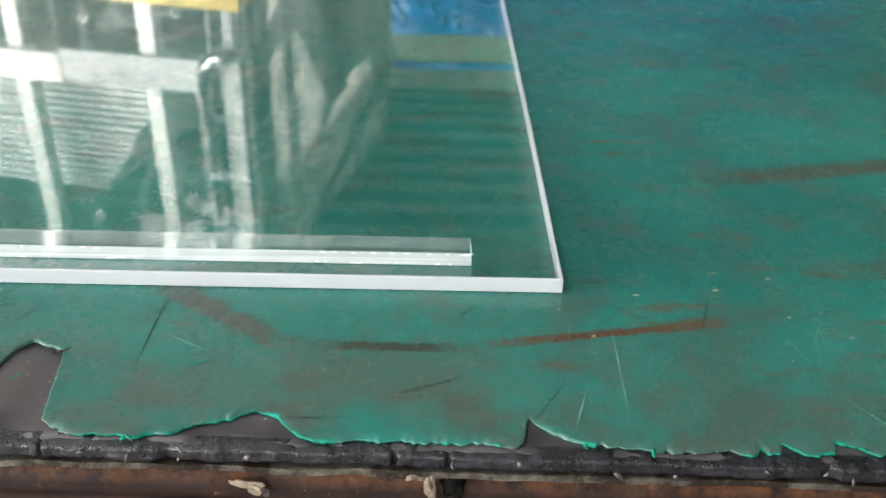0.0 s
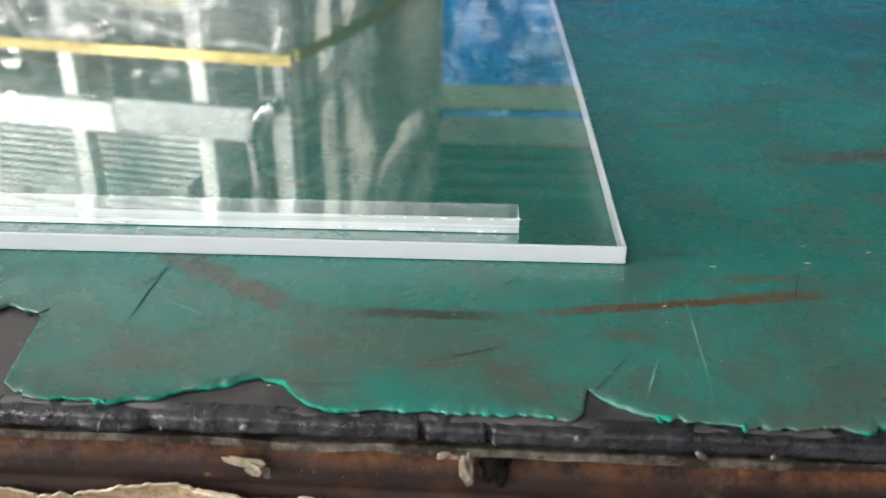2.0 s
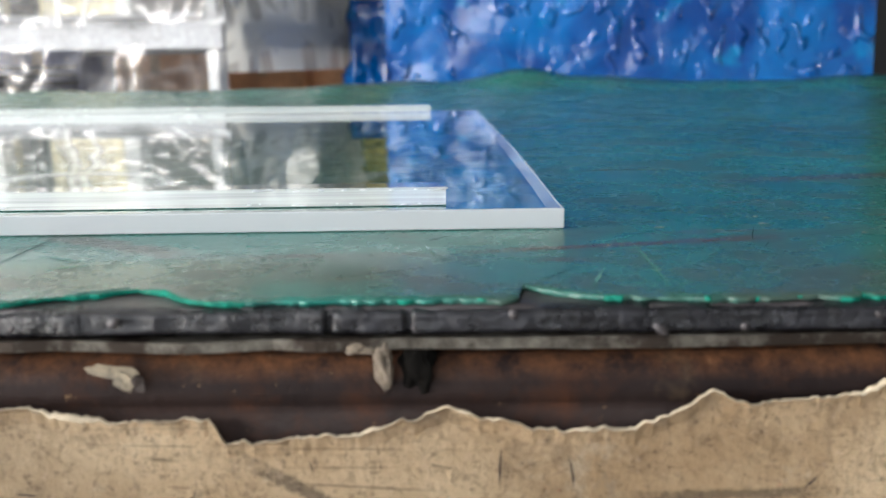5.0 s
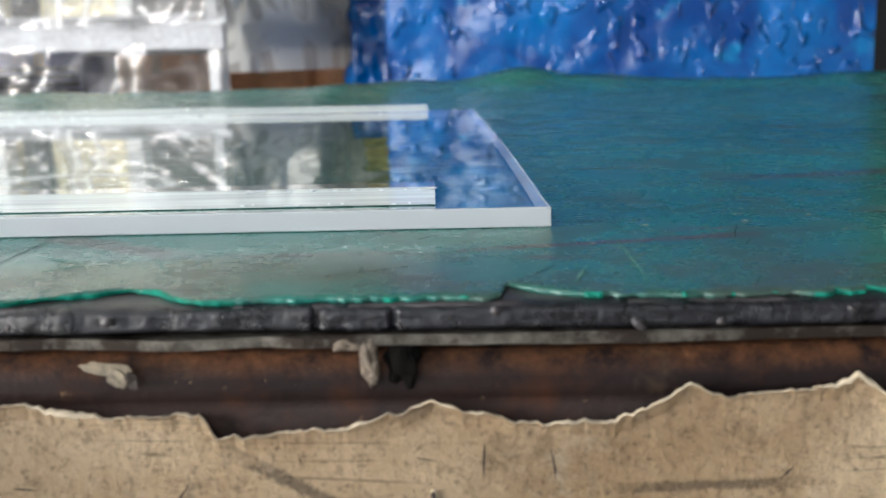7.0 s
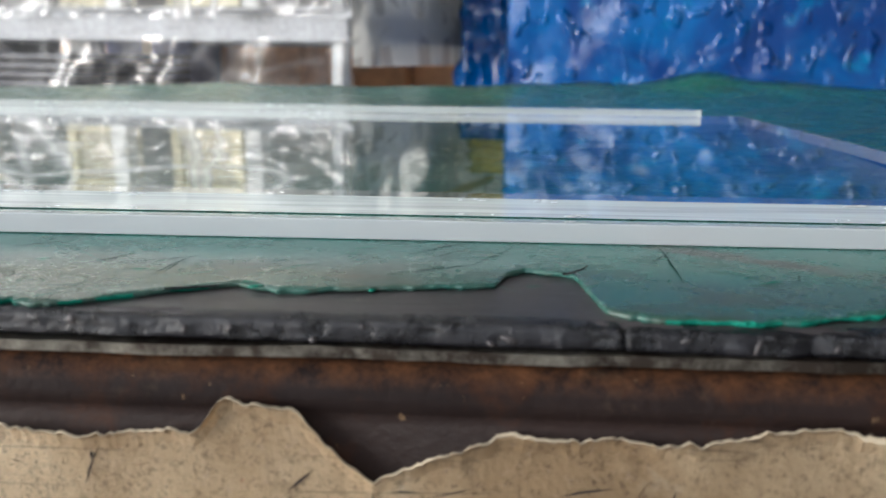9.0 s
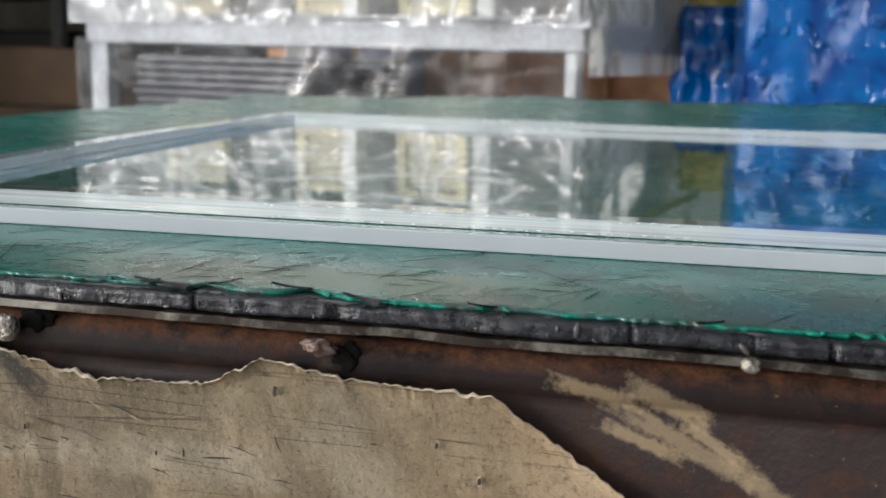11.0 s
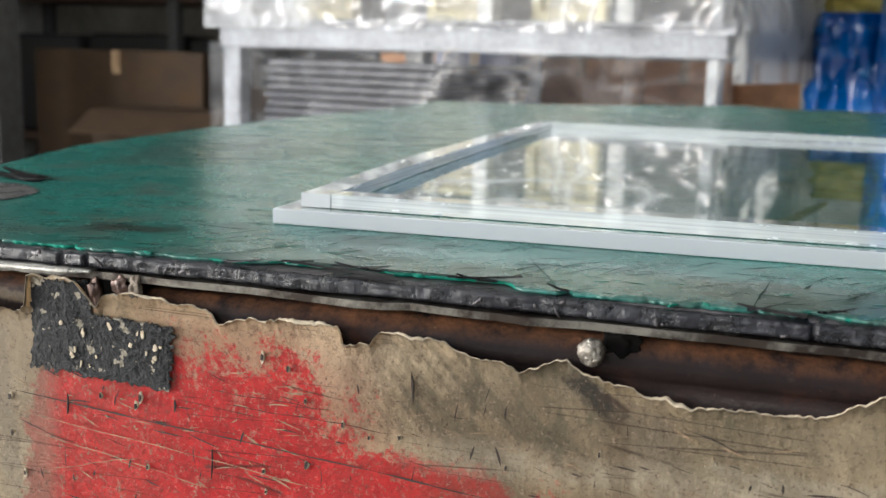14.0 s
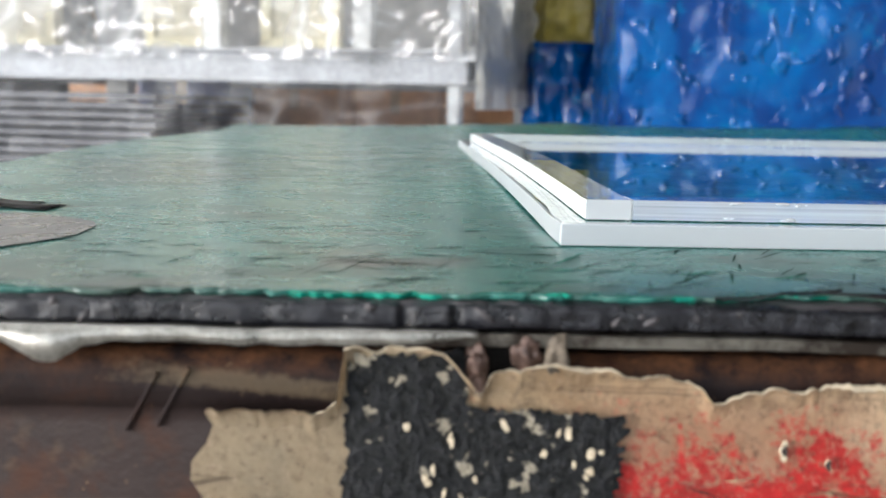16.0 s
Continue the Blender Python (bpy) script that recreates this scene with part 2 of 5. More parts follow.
def mat_label():
    """Torn adhesive film: brittle tan base, a red printed field, smears of glue and dirt."""
    m = material("torn_printed_film", (0.4, 0.3, 0.19), 0.5)
    n = Nodes(m)
    x, z = n.axis(0), n.axis(2)
    a, b, f = n.noise(14.0, 6.0, 0.65), n.noise(75.0, 6.0, 0.7), n.noise(700.0, 3.0)
    c = n.mix(n.ramp(a, (0.36, 0.0), (0.64, 1.0)), (0.42, 0.29, 0.165), (0.8, 0.63, 0.42))
    c = n.mix(n.ramp(b, (0.56, 0.0), (0.74, 0.7)), c, (0.15, 0.095, 0.055))
    c = n.mix(n.ramp(n.noise(34.0, 6.0, 0.75, n.mapped((1, 1, 1), (5, 0, 9))), (0.58, 0.0), (0.68, 0.55)), c, (0.62, 0.53, 0.4))
    c = n.mix(n.ramp(n.noise(6.0, 4.0, 0.6, n.mapped((1, 1, 1), (2, 0, 4))), (0.5, 0.0), (0.7, 0.5)), c, (0.16, 0.12, 0.075))
    upright = n.ramp(n.noise(1.0, 5.0, 0.7, n.mapped((110, 1, 24))), (0.57, 0.0), (0.7, 0.4))
    c = n.mix(upright, c, (0.17, 0.115, 0.07))
    c = n.mix(n.ramp(n.noise(230.0, 5.0, 0.8), (0.55, 0.0), (0.66, 0.5)), c, (0.12, 0.08, 0.05))
    # slanting glue smears
    v = n.mapped((30, 1, 9), rot=(0, 0.7, 0))
    smear = n.math("MULTIPLY", n.ramp(n.noise(3.0, 6.0, 0.7, v), (0.5, 0.0), (0.6, 1.0)), n.math("MULTIPLY", n.span(x, -0.63, -0.58), n.span(x, -0.44, -0.5)))
    c = n.mix(n.math("MULTIPLY", smear, 0.7), c, (0.1, 0.085, 0.055))
    olive = n.math("MULTIPLY", n.math("MULTIPLY", n.span(x, -0.6, -0.54), n.span(x, -0.38, -0.44)), n.ramp(n.noise(18.0, 4.0, 0.6), (0.3, 0.25), (0.6, 0.7)))
    c = n.mix(olive, c, (0.25, 0.2, 0.12))
    for x0, z0, x1, z1, w, k, col in ((-0.60, -0.03, -0.565, -0.055, 0.007, 0.6, (0.13, 0.1, 0.06)), (-0.585, -0.026, -0.54, -0.05, 0.005, 0.55, (0.12, 0.095, 0.06)), (-0.53, -0.03, -0.50, -0.075, 0.008, 0.45, (0.16, 0.13, 0.1)),
                                      (-0.505, -0.05, -0.46, -0.05, 0.006, 0.5, (0.68, 0.6, 0.46)), (-0.45, -0.03, -0.42, -0.07, 0.01, 0.5, (0.66, 0.57, 0.42)), (-0.74, -0.03, -0.735, -0.09, 0.004, 0.5, (0.25, 0.22, 0.17)),
                                      (-0.03, -0.033, 0.01, -0.055, 0.0016, 0.7, (0.08, 0.06, 0.045)), (0.05, -0.042, 0.09, -0.041, 0.0012, 0.7, (0.1, 0.075, 0.05)), (-0.02, -0.05, 0.12, -0.055, 0.006, 0.4, (0.5, 0.3, 0.17))):
        c = n.mix(n.math("MULTIPLY", n.segment(x0, z0, x1, z1, w, 2), k), c, col)
    # the red field: solid below, worn to specks towards its upper rim and its end
    worn = n.math("ADD", n.math("MULTIPLY", n.noise(420.0, 5.0, 0.8), 0.75), n.math("ADD", n.math("MULTIPLY", n.noise(90.0, 5.0, 0.7), 0.75), n.math("MULTIPLY", n.noise(1.0, 4.0, 0.7, n.slant(0.9, 120, 20)), 0.5)))
    worn = n.math("MULTIPLY", n.math("SUBTRACT", worn, 1.0), 1.5)
    upper = n.math("MULTIPLY", n.span(z, -0.008, -0.060), n.span(x, -0.588, -0.635))
    lower = n.math("MULTIPLY", n.span(z, -0.046, -0.062), n.math("MULTIPLY", n.span(x, -0.535, -0.575), 0.85))
    amount = n.math("MULTIPLY", n.math("MAXIMUM", upper, lower), n.span(n.math("ADD", x, n.math("MULTIPLY", z, -0.1)), -0.728, -0.715))
    red = n.span(n.math("ADD", amount, worn), 0.36, 0.56)
    redc = n.mix(n.ramp(n.noise(120.0, 6.0, 0.75), (0.38, 0.0), (0.66, 1.0)), (0.74, 0.022, 0.028), (0.45, 0.016, 0.02))
    speck = n.ramp(n.noise(300.0, 5.0, 0.8), (0.58, 0.0), (0.64, 0.75))
    redc = n.mix(speck, redc, (0.34, 0.22, 0.15))
    redc = n.mix(n.ramp(n.noise(700.0, 3.0, 0.7), (0.57, 0.0), (0.72, 0.4)), redc, (0.16, 0.01, 0.012))
    tint = n.math("MULTIPLY", n.math("MULTIPLY", n.span(x, -0.690, -0.670), n.span(x, -0.595, -0.63)), n.math("MULTIPLY", n.span(z, -0.014, -0.045), 0.7))
    c = n.mix(tint, c, (0.52, 0.17, 0.12))
    c = n.mix(n.math("MULTIPLY", red, 0.93), c, redc)
    # grey-green smears of old glue drawn down at a slant
    comb = n.noise(1.0, 6.0, 0.72, n.slant(0.9, 260, 22))
    zone = n.math("MULTIPLY", n.math("MULTIPLY", n.span(x, -0.622, -0.60), n.span(x, -0.50, -0.56)), n.span(z, -0.056, -0.044))
    c = n.mix(n.math("MULTIPLY", n.ramp(comb, (0.36, 0.1), (0.66, 0.9)), n.math("MULTIPLY", zone, n.ramp(n.noise(34.0, 6.0, 0.75), (0.34, 0.25), (0.58, 1.0)))), c, (0.085, 0.072, 0.046))
    pale = n.math("MULTIPLY", n.math("MULTIPLY", n.span(x, -0.60, -0.58), n.span(x, -0.45, -0.47)), n.math("MULTIPLY", n.span(z, -0.0595, -0.054), n.span(z, -0.044, -0.050)))
    c = n.mix(n.math("MULTIPLY", pale, n.ramp(n.noise(60.0, 6.0, 0.75), (0.38, 0.0), (0.58, 0.75))), c, (0.55, 0.46, 0.33))
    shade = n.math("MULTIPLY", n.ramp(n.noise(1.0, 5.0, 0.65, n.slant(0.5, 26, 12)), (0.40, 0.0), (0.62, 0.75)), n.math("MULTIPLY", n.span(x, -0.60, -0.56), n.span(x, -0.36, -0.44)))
    c = n.mix(shade, c, (0.15, 0.125, 0.08))
    c = n.mix(n.math("MULTIPLY", n.segment(-0.546, -0.0225, -0.5305, -0.036, 0.0035, 2), 0.85), c, (0.03, 0.028, 0.026))
    c = n.mix(n.math("MULTIPLY", n.segment(-0.5335, -0.030, -0.527, -0.075, 0.004, 2), 0.5), c, (0.13, 0.09, 0.05))
    end = n.math("MULTIPLY", n.span(x, -0.714, -0.722), 0.6)
    c = n.mix(end, c, (0.30, 0.25, 0.175))
    c = n.mix(n.ramp(n.noise(640.0, 5.0, 0.8), (0.55, 0.0), (0.63, 0.6)), c, (0.10, 0.06, 0.042))
    c = n.mix(n.ramp(n.noise(560.0, 4.0, 0.75, n.mapped((1, 1, 1), (3, 8, 2))), (0.58, 0.0), (0.66, 0.38)), c, (0.6, 0.45, 0.33))
    c = n.mix(n.math("MULTIPLY", n.ramp(n.noise(170.0, 5.0, 0.8, n.mapped((1, 1, 0.5), (1, 6, 4))), (0.60, 0.0), (0.65, 0.75)), n.ramp(n.noise(25.0), (0.45, 0.0), (0.6, 1.0))), c, (0.33, 0.25, 0.17))
    # long fine scratches
    v2 = n.mapped((5, 1, 130), rot=(0, 0.08, 0))
    hair = n.ramp(n.voronoi(1.0, "DISTANCE_TO_EDGE", v2), (0.0, 1.0), (0.015, 0.0))
    hair = n.math("MULTIPLY", hair, n.ramp(n.noise(30.0), (0.5, 0.0), (0.56, 0.8)))
    c = n.mix(hair, c, (0.06, 0.035, 0.025))
    n.colour(c)
    n.rough(n.ramp(b, (0.3, 0.38), (0.7, 0.65)))
    grain = n.noise(130.0, 6.0, 0.8)
    n.bump(n.math("ADD", n.math("ADD", a, n.math("MULTIPLY", grain, 0.9)), n.math("MULTIPLY", f, 0.3)), 0.7, 0.0013)
    return m


def mat_tar():
    m = material("black_tar_patch", (0.02, 0.02, 0.022), 0.5)
    n = Nodes(m)
    b, g = n.noise(150.0, 5.0, 0.75), n.noise(420.0, 4.0, 0.7)
    c = n.mix(n.ramp(g, (0.4, 0.0), (0.7, 1.0)), (0.004, 0.0045, 0.005), (0.022, 0.023, 0.026))
    flecks = n.math("ADD", n.noise(260.0, 3.0, 0.6), n.math("MULTIPLY", n.noise(40.0, 3.0, 0.6), 0.45))
    c = n.mix(n.ramp(flecks, (0.83, 0.0), (0.87, 0.8)), c, (0.34, 0.3, 0.23))
    n.colour(c)
    n.bump(n.math("ADD", b, g), 1.0, 0.0026)
    return m


def mat_clear(name, tint=(0.965, 0.985, 0.975), haze=0.0, gloss=1.0):
    """Clear acrylic: it lets light straight through and mirrors by Fresnel."""
    m = material(name)
    n = Nodes(m)
    tr = n.add("ShaderNodeBsdfTransparent")
    tr.inputs[0].default_value = (*tint, 1)
    gl = n.add("ShaderNodeBsdfGlossy", Roughness=0.0)
    gl.inputs[0].default_value = (1, 1, 1, 1)
    fr = n.add("ShaderNodeFresnel", IOR=1.49)
    r = fr.outputs[0]
    both = n.math("DIVIDE", n.math("MULTIPLY", r, 2.0), n.math("ADD", r, 1.0))
    both = n.math("MULTIPLY", both, gloss)
    mx = n.add("ShaderNodeMixShader")
    n.link(both, mx.inputs[0])
    body = tr.outputs[0]
    if haze:
        df = n.add("ShaderNodeBsdfDiffuse")
        df.inputs[0].default_value = (0.85, 0.88, 0.88, 1)
        hz = n.add("ShaderNodeMixShader")
        v = n.mapped((7, 7, 1100))
        n.link(n.math("MULTIPLY", n.ramp(n.noise(1.0, 4.0, 0.6, v), (0.35, 0.6), (0.65, 1.0)), haze), hz.inputs[0])
        n.link(body, hz.inputs[1])
        n.link(df.outputs[0], hz.inputs[2])
        body = hz.outputs[0]
    n.link(body, mx.inputs[1])
    n.link(gl.outputs[0], mx.inputs[2])
    n.link(mx.outputs[0], n.out.inputs[0])
    return m


def mat_frosted():
    """A sawn, light-gathering acrylic edge."""
    m = material("sawn_acrylic_edge", (0.86, 0.88, 0.89), 0.35)
    n = Nodes(m)
    tl = n.add("ShaderNodeBsdfTranslucent")
    tl.inputs[0].default_value = (0.9, 0.93, 0.94, 1)
    mx = n.add("ShaderNodeMixShader", Fac=0.3)
    n.link(n.b.outputs[0], mx.inputs[1])
    n.link(tl.outputs[0], mx.inputs[2])
    n.link(mx.outputs[0], n.out.inputs[0])
    v = n.mapped((30, 30, 900))
    n.bump(n.noise(1.0, 3.0, 0.6, v), 0.2, 0.0005)
    n.colour(n.mix(n.noise(12.0, 3.0), (0.5, 0.525, 0.55), (0.62, 0.64, 0.66)))
    return m


def mat_film(name, colour, cover, rough=0.06, scale=9.0, strength=1.0, dist=0.03, gloss=1.1):
    """Crumpled packing film: clear between its creases, milky along them, which paints in their glints."""
    m = material(name, colour, rough)
    n = Nodes(m)
    tr = n.add("ShaderNodeBsdfTransparent")
    tl = n.add("ShaderNodeBsdfTranslucent")
    tl.inputs[0].default_value = (*colour, 1)
    gl = n.add("ShaderNodeBsdfGlossy", Roughness=rough)
    df = n.add("ShaderNodeBsdfDiffuse")
    df.inputs[0].default_value = (*colour, 1)
    v = n.mapped((scale * 0.45, scale * 0.45, scale * 1.5), rot=(0, 0.6, 0))
    w = n.mapped((scale * 1.1, scale * 1.1, scale * 0.4), rot=(0, -0.4, 0))
    a = n.math("ABSOLUTE", n.math("SUBTRACT", n.noise(1.0, 2.5, 0.45, v, 1.0), 0.5))
    b = n.math("ABSOLUTE", n.math("SUBTRACT", n.noise(1.0, 2.5, 0.45, w, 0.8), 0.5))
    crease = n.math("MINIMUM", a, b)
    milky = n.math("MULTIPLY", n.ramp(crease, (0.0, 1.7), (0.012, 1.0), (0.045, 0.45)), cover, True)
    bp = n.add("ShaderNodeBump", Strength=strength, Distance=dist)
    n.link(n.math("ADD", n.math("MULTIPLY", a, 2.0), n.math("MULTIPLY", b, 1.5)), bp.inputs["Height"])
    for sh in (gl, df, tl):
        n.link(bp.outputs[0], sh.inputs["Normal"])
    body = n.add("ShaderNodeMixShader", Fac=0.4)
    n.link(df.outputs[0], body.inputs[1])
    n.link(tl.outputs[0], body.inputs[2])
    one = n.add("ShaderNodeMixShader")
    n.link(milky, one.inputs[0])
    n.link(tr.outputs[0], one.inputs[1])
    n.link(body.outputs[0], one.inputs[2])
    fr = n.add("ShaderNodeFresnel", IOR=1.6)
    n.link(bp.outputs[0], fr.inputs["Normal"])
    top = n.add("ShaderNodeMixShader")
    n.link(n.math("MULTIPLY", fr.outputs[0], gloss, True), top.inputs[0])
    n.link(one.outputs[0], top.inputs[1])
    n.link(gl.outputs[0], top.inputs[2])
    n.link(top.outputs[0], n.out.inputs[0])
    return m


def mat_blue():
    m = material("blue_packing_film", (0.002, 0.07, 0.5), 0.12)
    n = Nodes(m)
    a = n.noise(4.0, 5.0, 0.6, None, 0.8)
    c = n.mix(n.ramp(a, (0.42, 0.0), (0.62, 1.0)), (0.0, 0.04, 0.21), (0.0, 0.11, 0.39))
    c = n.mix(n.ramp(n.noise(7.0, 4.0, 0.6, n.mapped((1, 1, 1), (3, 5, 1))), (0.6, 0.0), (0.72, 0.7)), c, (0.0, 0.22, 0.5))
    n.colour(c)
    n.rough(n.ramp(n.noise(3.0, 4.0), (0.35, 0.06), (0.65, 0.12)))
    # short slanting dents where the film sags between its folds, in loose rows
    v = n.mapped((26, 26, 17), rot=(0, 0.5, 0))
    dents = n.ramp(n.noise(1.0, 1.5, 0.45, v, 0.4), (0.56, 0.0), (0.68, 1.0))
    rows = n.ramp(n.noise(1.0, 2.0, 0.5, n.mapped((1.4, 1.4, 9.0))), (0.42, 0.15), (0.56, 1.2))
    folds = n.noise(9.0, 2.0, 0.5, n.mapped((1, 1, 0.5)), 0.8)
    weave = n.noise(160.0, 2.0, 0.5, n.mapped((1, 1, 3)))
    h = n.math("ADD", n.math("MULTIPLY", folds, 0.3), n.math("MULTIPLY", dents, rows))
    n.bump(n.math("ADD", h, n.math("MULTIPLY", weave, 0.04)), 1.0, 0.011)
    return m


def mat_plain(name, colour, rough=0.6, metal=0.0, scale=20.0, vary=0.35, bump=0.2, dist=0.002):
    m = material(name, colour, rough, metal)
    n = Nodes(m)
    a = n.math("ADD", n.math("MULTIPLY", n.noise(scale, 6.0, 0.65), 0.7), n.math("MULTIPLY", n.noise(scale * 9, 4.0, 0.6), 0.3))
    dark = tuple(v * (1 - vary) for v in colour)
    lite = tuple(min(0.95, v * (1 + vary)) for v in colour)
    n.colour(n.mix(n.ramp(a, (0.35, 0.0), (0.65, 1.0)), dark, lite))
    n.rough(n.ramp(a, (0.3, max(0.05, rough - 0.1)), (0.7, min(1.0, rough + 0.15))))
    n.bump(a, bump, dist)
    return m


GREEN, BLACK, RUST, PLATE = dull(mat_green(), 0.42), dull(mat_black(), 0.45), dull(mat_rust(), 0.1), mat_plate()
LABEL, TAR, FROST = dull(mat_label(), 0.3), dull(mat_tar(), 0.2), mat_frosted()
CLEAR = mat_clear("clear_acrylic")
BAR = mat_clear("hazy_acrylic", haze=0.5)
BARROUGH = mat_clear("sawn_hazy_acrylic", haze=0.62, gloss=0.25)
BARBACK = mat_clear("lightly_hazy_acrylic", haze=0.12)
FILM = mat_film("clear_stretch_film", (0.9, 0.91, 0.93), 0.44, scale=1.8, dist=0.03, rough=0.12, gloss=0.8)
SIDEFILM = mat_film("dusty_stretch_film", (0.85, 0.85, 0.80), 1.3, scale=3.0, dist=0.01, rough=0.4, gloss=0.25)
HIGHFILM = mat_film("taut_stretch_film", (0.9, 0.91, 0.93), 0.13, scale=2.6, strength=0.4, dist=0.004, rough=0.05, gloss=0.22)
LOWFILM = mat_film("thin_stretch_film", (0.9, 0.91, 0.93), 0.07, scale=3.0, strength=0.5, dist=0.004, rough=0.2, gloss=0.10)
BLUE = dull(mat_blue(), 0.8)
WHITE = mat_plain("white_painted_steel", (0.66, 0.66, 0.64), 0.4)
GREY = mat_plain("grey_painted_steel", (0.36, 0.37, 0.38), 0.45)
# cardboard of the far corner, its shade put into a very dark brown
CARD = mat_plain("shaded_cardboard", (0.06, 0.034, 0.016), 0.8, scale=9.0)
CREAM = mat_plain("cream_board", (0.72, 0.64, 0.42), 0.6)
DARKSHEET = mat_plain("dark_plastic_sheets", (0.028, 0.03, 0.04), 0.45)
TAPE = mat_plain("yellow_packing_tape", (0.62, 0.45, 0.12), 0.35)
CONCRETE = mat_plain("grey_concrete", (0.24, 0.23, 0.215), 0.75, scale=3.0)
PLASTER = mat_plain("dirty_plaster", (0.56, 0.55, 0.51), 0.8, scale=2.0)
ROOFM = mat_plain("weathered_roof_sheet", (0.2, 0.2, 0.19), 0.6, scale=4.0)
WELD = mat_plain("bright_weld_metal", (0.28, 0.255, 0.22), 0.3, 0.9, scale=220.0, bump=0.6)
LIGHTGREY = mat_plain("light_grey_steel", (0.26, 0.27, 0.29), 0.45, scale=8.0, vary=0.5)
DARKGREY = mat_plain("dark_grey_paint", (0.11, 0.11, 0.105), 0.5)
TEAL = dull(mat_plain("fresh_green_rubber", (0.006, 0.16, 0.11), 0.5, scale=240.0, vary=0.7), 0.15)
DARKWOOD = mat_plain("dark_brown_board", (0.1, 0.055, 0.035), 0.6)


# ---- mesh helpers ----
def mesh_of(name, bm, *mats, smooth=False):
    me = bpy.data.meshes.new(name)
    bmesh.ops.recalc_face_normals(bm, faces=bm.faces)
    bm.to_mesh(me)
    bm.free()
    for m in mats:
        me.materials.append(m)
    if smooth:
        me.polygons.foreach_set("use_smooth", [True] * len(me.polygons))
    return me


def part(name, bm, mat, parent, label="", smooth=False):
    mats = mat if isinstance(mat, tuple) else (mat,)
    ob = new(name, mesh_of(name, bm, *mats, smooth=smooth))
    if parent is not None:
        ob.parent = parent
    if label:
        ob["label"] = label
    return ob


def thing(name, label, category, group="", kind="", at=(0, 0, 0)):
    ob = new(name)
    ob.empty_display_size = 0.05
    ob.location = at
    return tagged(ob, label, category, group, kind)


def box(bm, lo, hi, bevel=0.0, seg=1):
    r = bmesh.ops.create_cube(bm, size=1.0)
    vs = r["verts"]
    for v in vs:
        v.co = Vector([lo[k] + (v.co[k] + 0.5) * (hi[k] - lo[k]) for k in range(3)])
    if bevel:
        es = list({e for v in vs for e in v.link_edges})
        bmesh.ops.bevel(bm, geom=es, offset=bevel, segments=seg, affect="EDGES", profile=0.5)
    return bm


def boxed(lo, hi, bevel=0.0, seg=1):
    return box(bmesh.new(), lo, hi, bevel, seg)


def rod(bm, a, b, r, n=12):
    a, b = Vector(a), Vector(b)
    d = b - a
    q = d.to_track_quat("Z", "Y").to_matrix().to_4x4()
    m = Matrix.Translation((a + b) / 2) @ q
    bmesh.ops.create_cone(bm, cap_ends=True, segments=n, radius1=r, radius2=r, depth=d.length, matrix=m)
    return bm


def tube(bm, points, r, n=10):
    """A bent pipe along a list of points."""
    rings = []
    for i, p in enumerate(points):
        a = Vector(points[max(0, i - 1)])
        b = Vector(points[min(len(points) - 1, i + 1)])
        q = (b - a).to_track_quat("Z", "Y")
        rings.append([bm.verts.new(Vector(p) + q @ Vector((r * math.cos(k * math.tau / n), r * math.sin(k * math.tau / n), 0))) for k in range(n)])
    for u, w in zip(rings, rings[1:]):
        for k in range(n):
            bm.faces.new((u[k], u[(k + 1) % n], w[(k + 1) % n], w[k]))
    bm.faces.new(rings[0])
    bm.faces.new(rings[-1])
    return bm


def rnd(x, s=0.0, f=1.0):
    return noise.noise(Vector((x * f, s, s * 0.37)))


def front(x):
    """The bench's front line, slightly askew to the panel that lies on it."""
    return -0.0905 - 0.0235 * x


FLOOR, LEFT, RIGHT, BACK = -0.80, -0.90, 1.35, 1.14

# ---- room ----
fl = part("floor", boxed((-6.2, -5.2, FLOOR - 0.1), (6.0, 11.0, FLOOR)), CONCRETE, None)
tagged(fl, "worn grey concrete workshop floor", "floor", kind="structure")
for nm, lo, hi in (("wall_north", (-6.2, 10.8, FLOOR), (6.0, 11.0, 4.2)), ("wall_east", (5.8, -5.2, FLOOR), (6.0, 10.8, 4.2))):
    tagged(part(nm, boxed(lo, hi), PLASTER, None), "stained grey plaster workshop wall", "wall", kind="structure")
# west wall with the open gate and a sun slot, south wall with an added window band
bm = bmesh.new()
box(bm, (-6.2, 1.6, FLOOR), (-6.0, 10.8, 4.2))
box(bm, (-6.2, -5.2, FLOOR), (-6.0, -4.0, 4.2))
# unseen lintel and high slot, shaped to let sun onto the upper crate only
box(bm, (-6.2, -4.0, 1.95), (-6.0, 0.15, 4.2))
box(bm, (-6.2, 0.15, 3.95), (-6.0, 1.6, 4.2))
box(bm, (-6.2, 0.15, FLOOR), (-6.0, 1.6, 2.8))
tagged(part("wall_west", bm, PLASTER, None), "stained grey plaster wall with an open gate and an added sun slot", "wall", kind="structure")
bm = bmesh.new()
box(bm, (-6.0, -5.2, FLOOR), (5.8, -5.0, 0.9))
box(bm, (-6.0, -5.2, 2.9), (5.8, -5.0, 4.2))
box(bm, (-6.0, -5.2, 0.9), (-3.5, -5.0, 2.9))
box(bm, (0.3, -5.2, 0.9), (5.8, -5.0, 2.9))
tagged(part("wall_south", bm, PLASTER, None), "stained grey plaster wall with a window band", "wall", kind="structure")


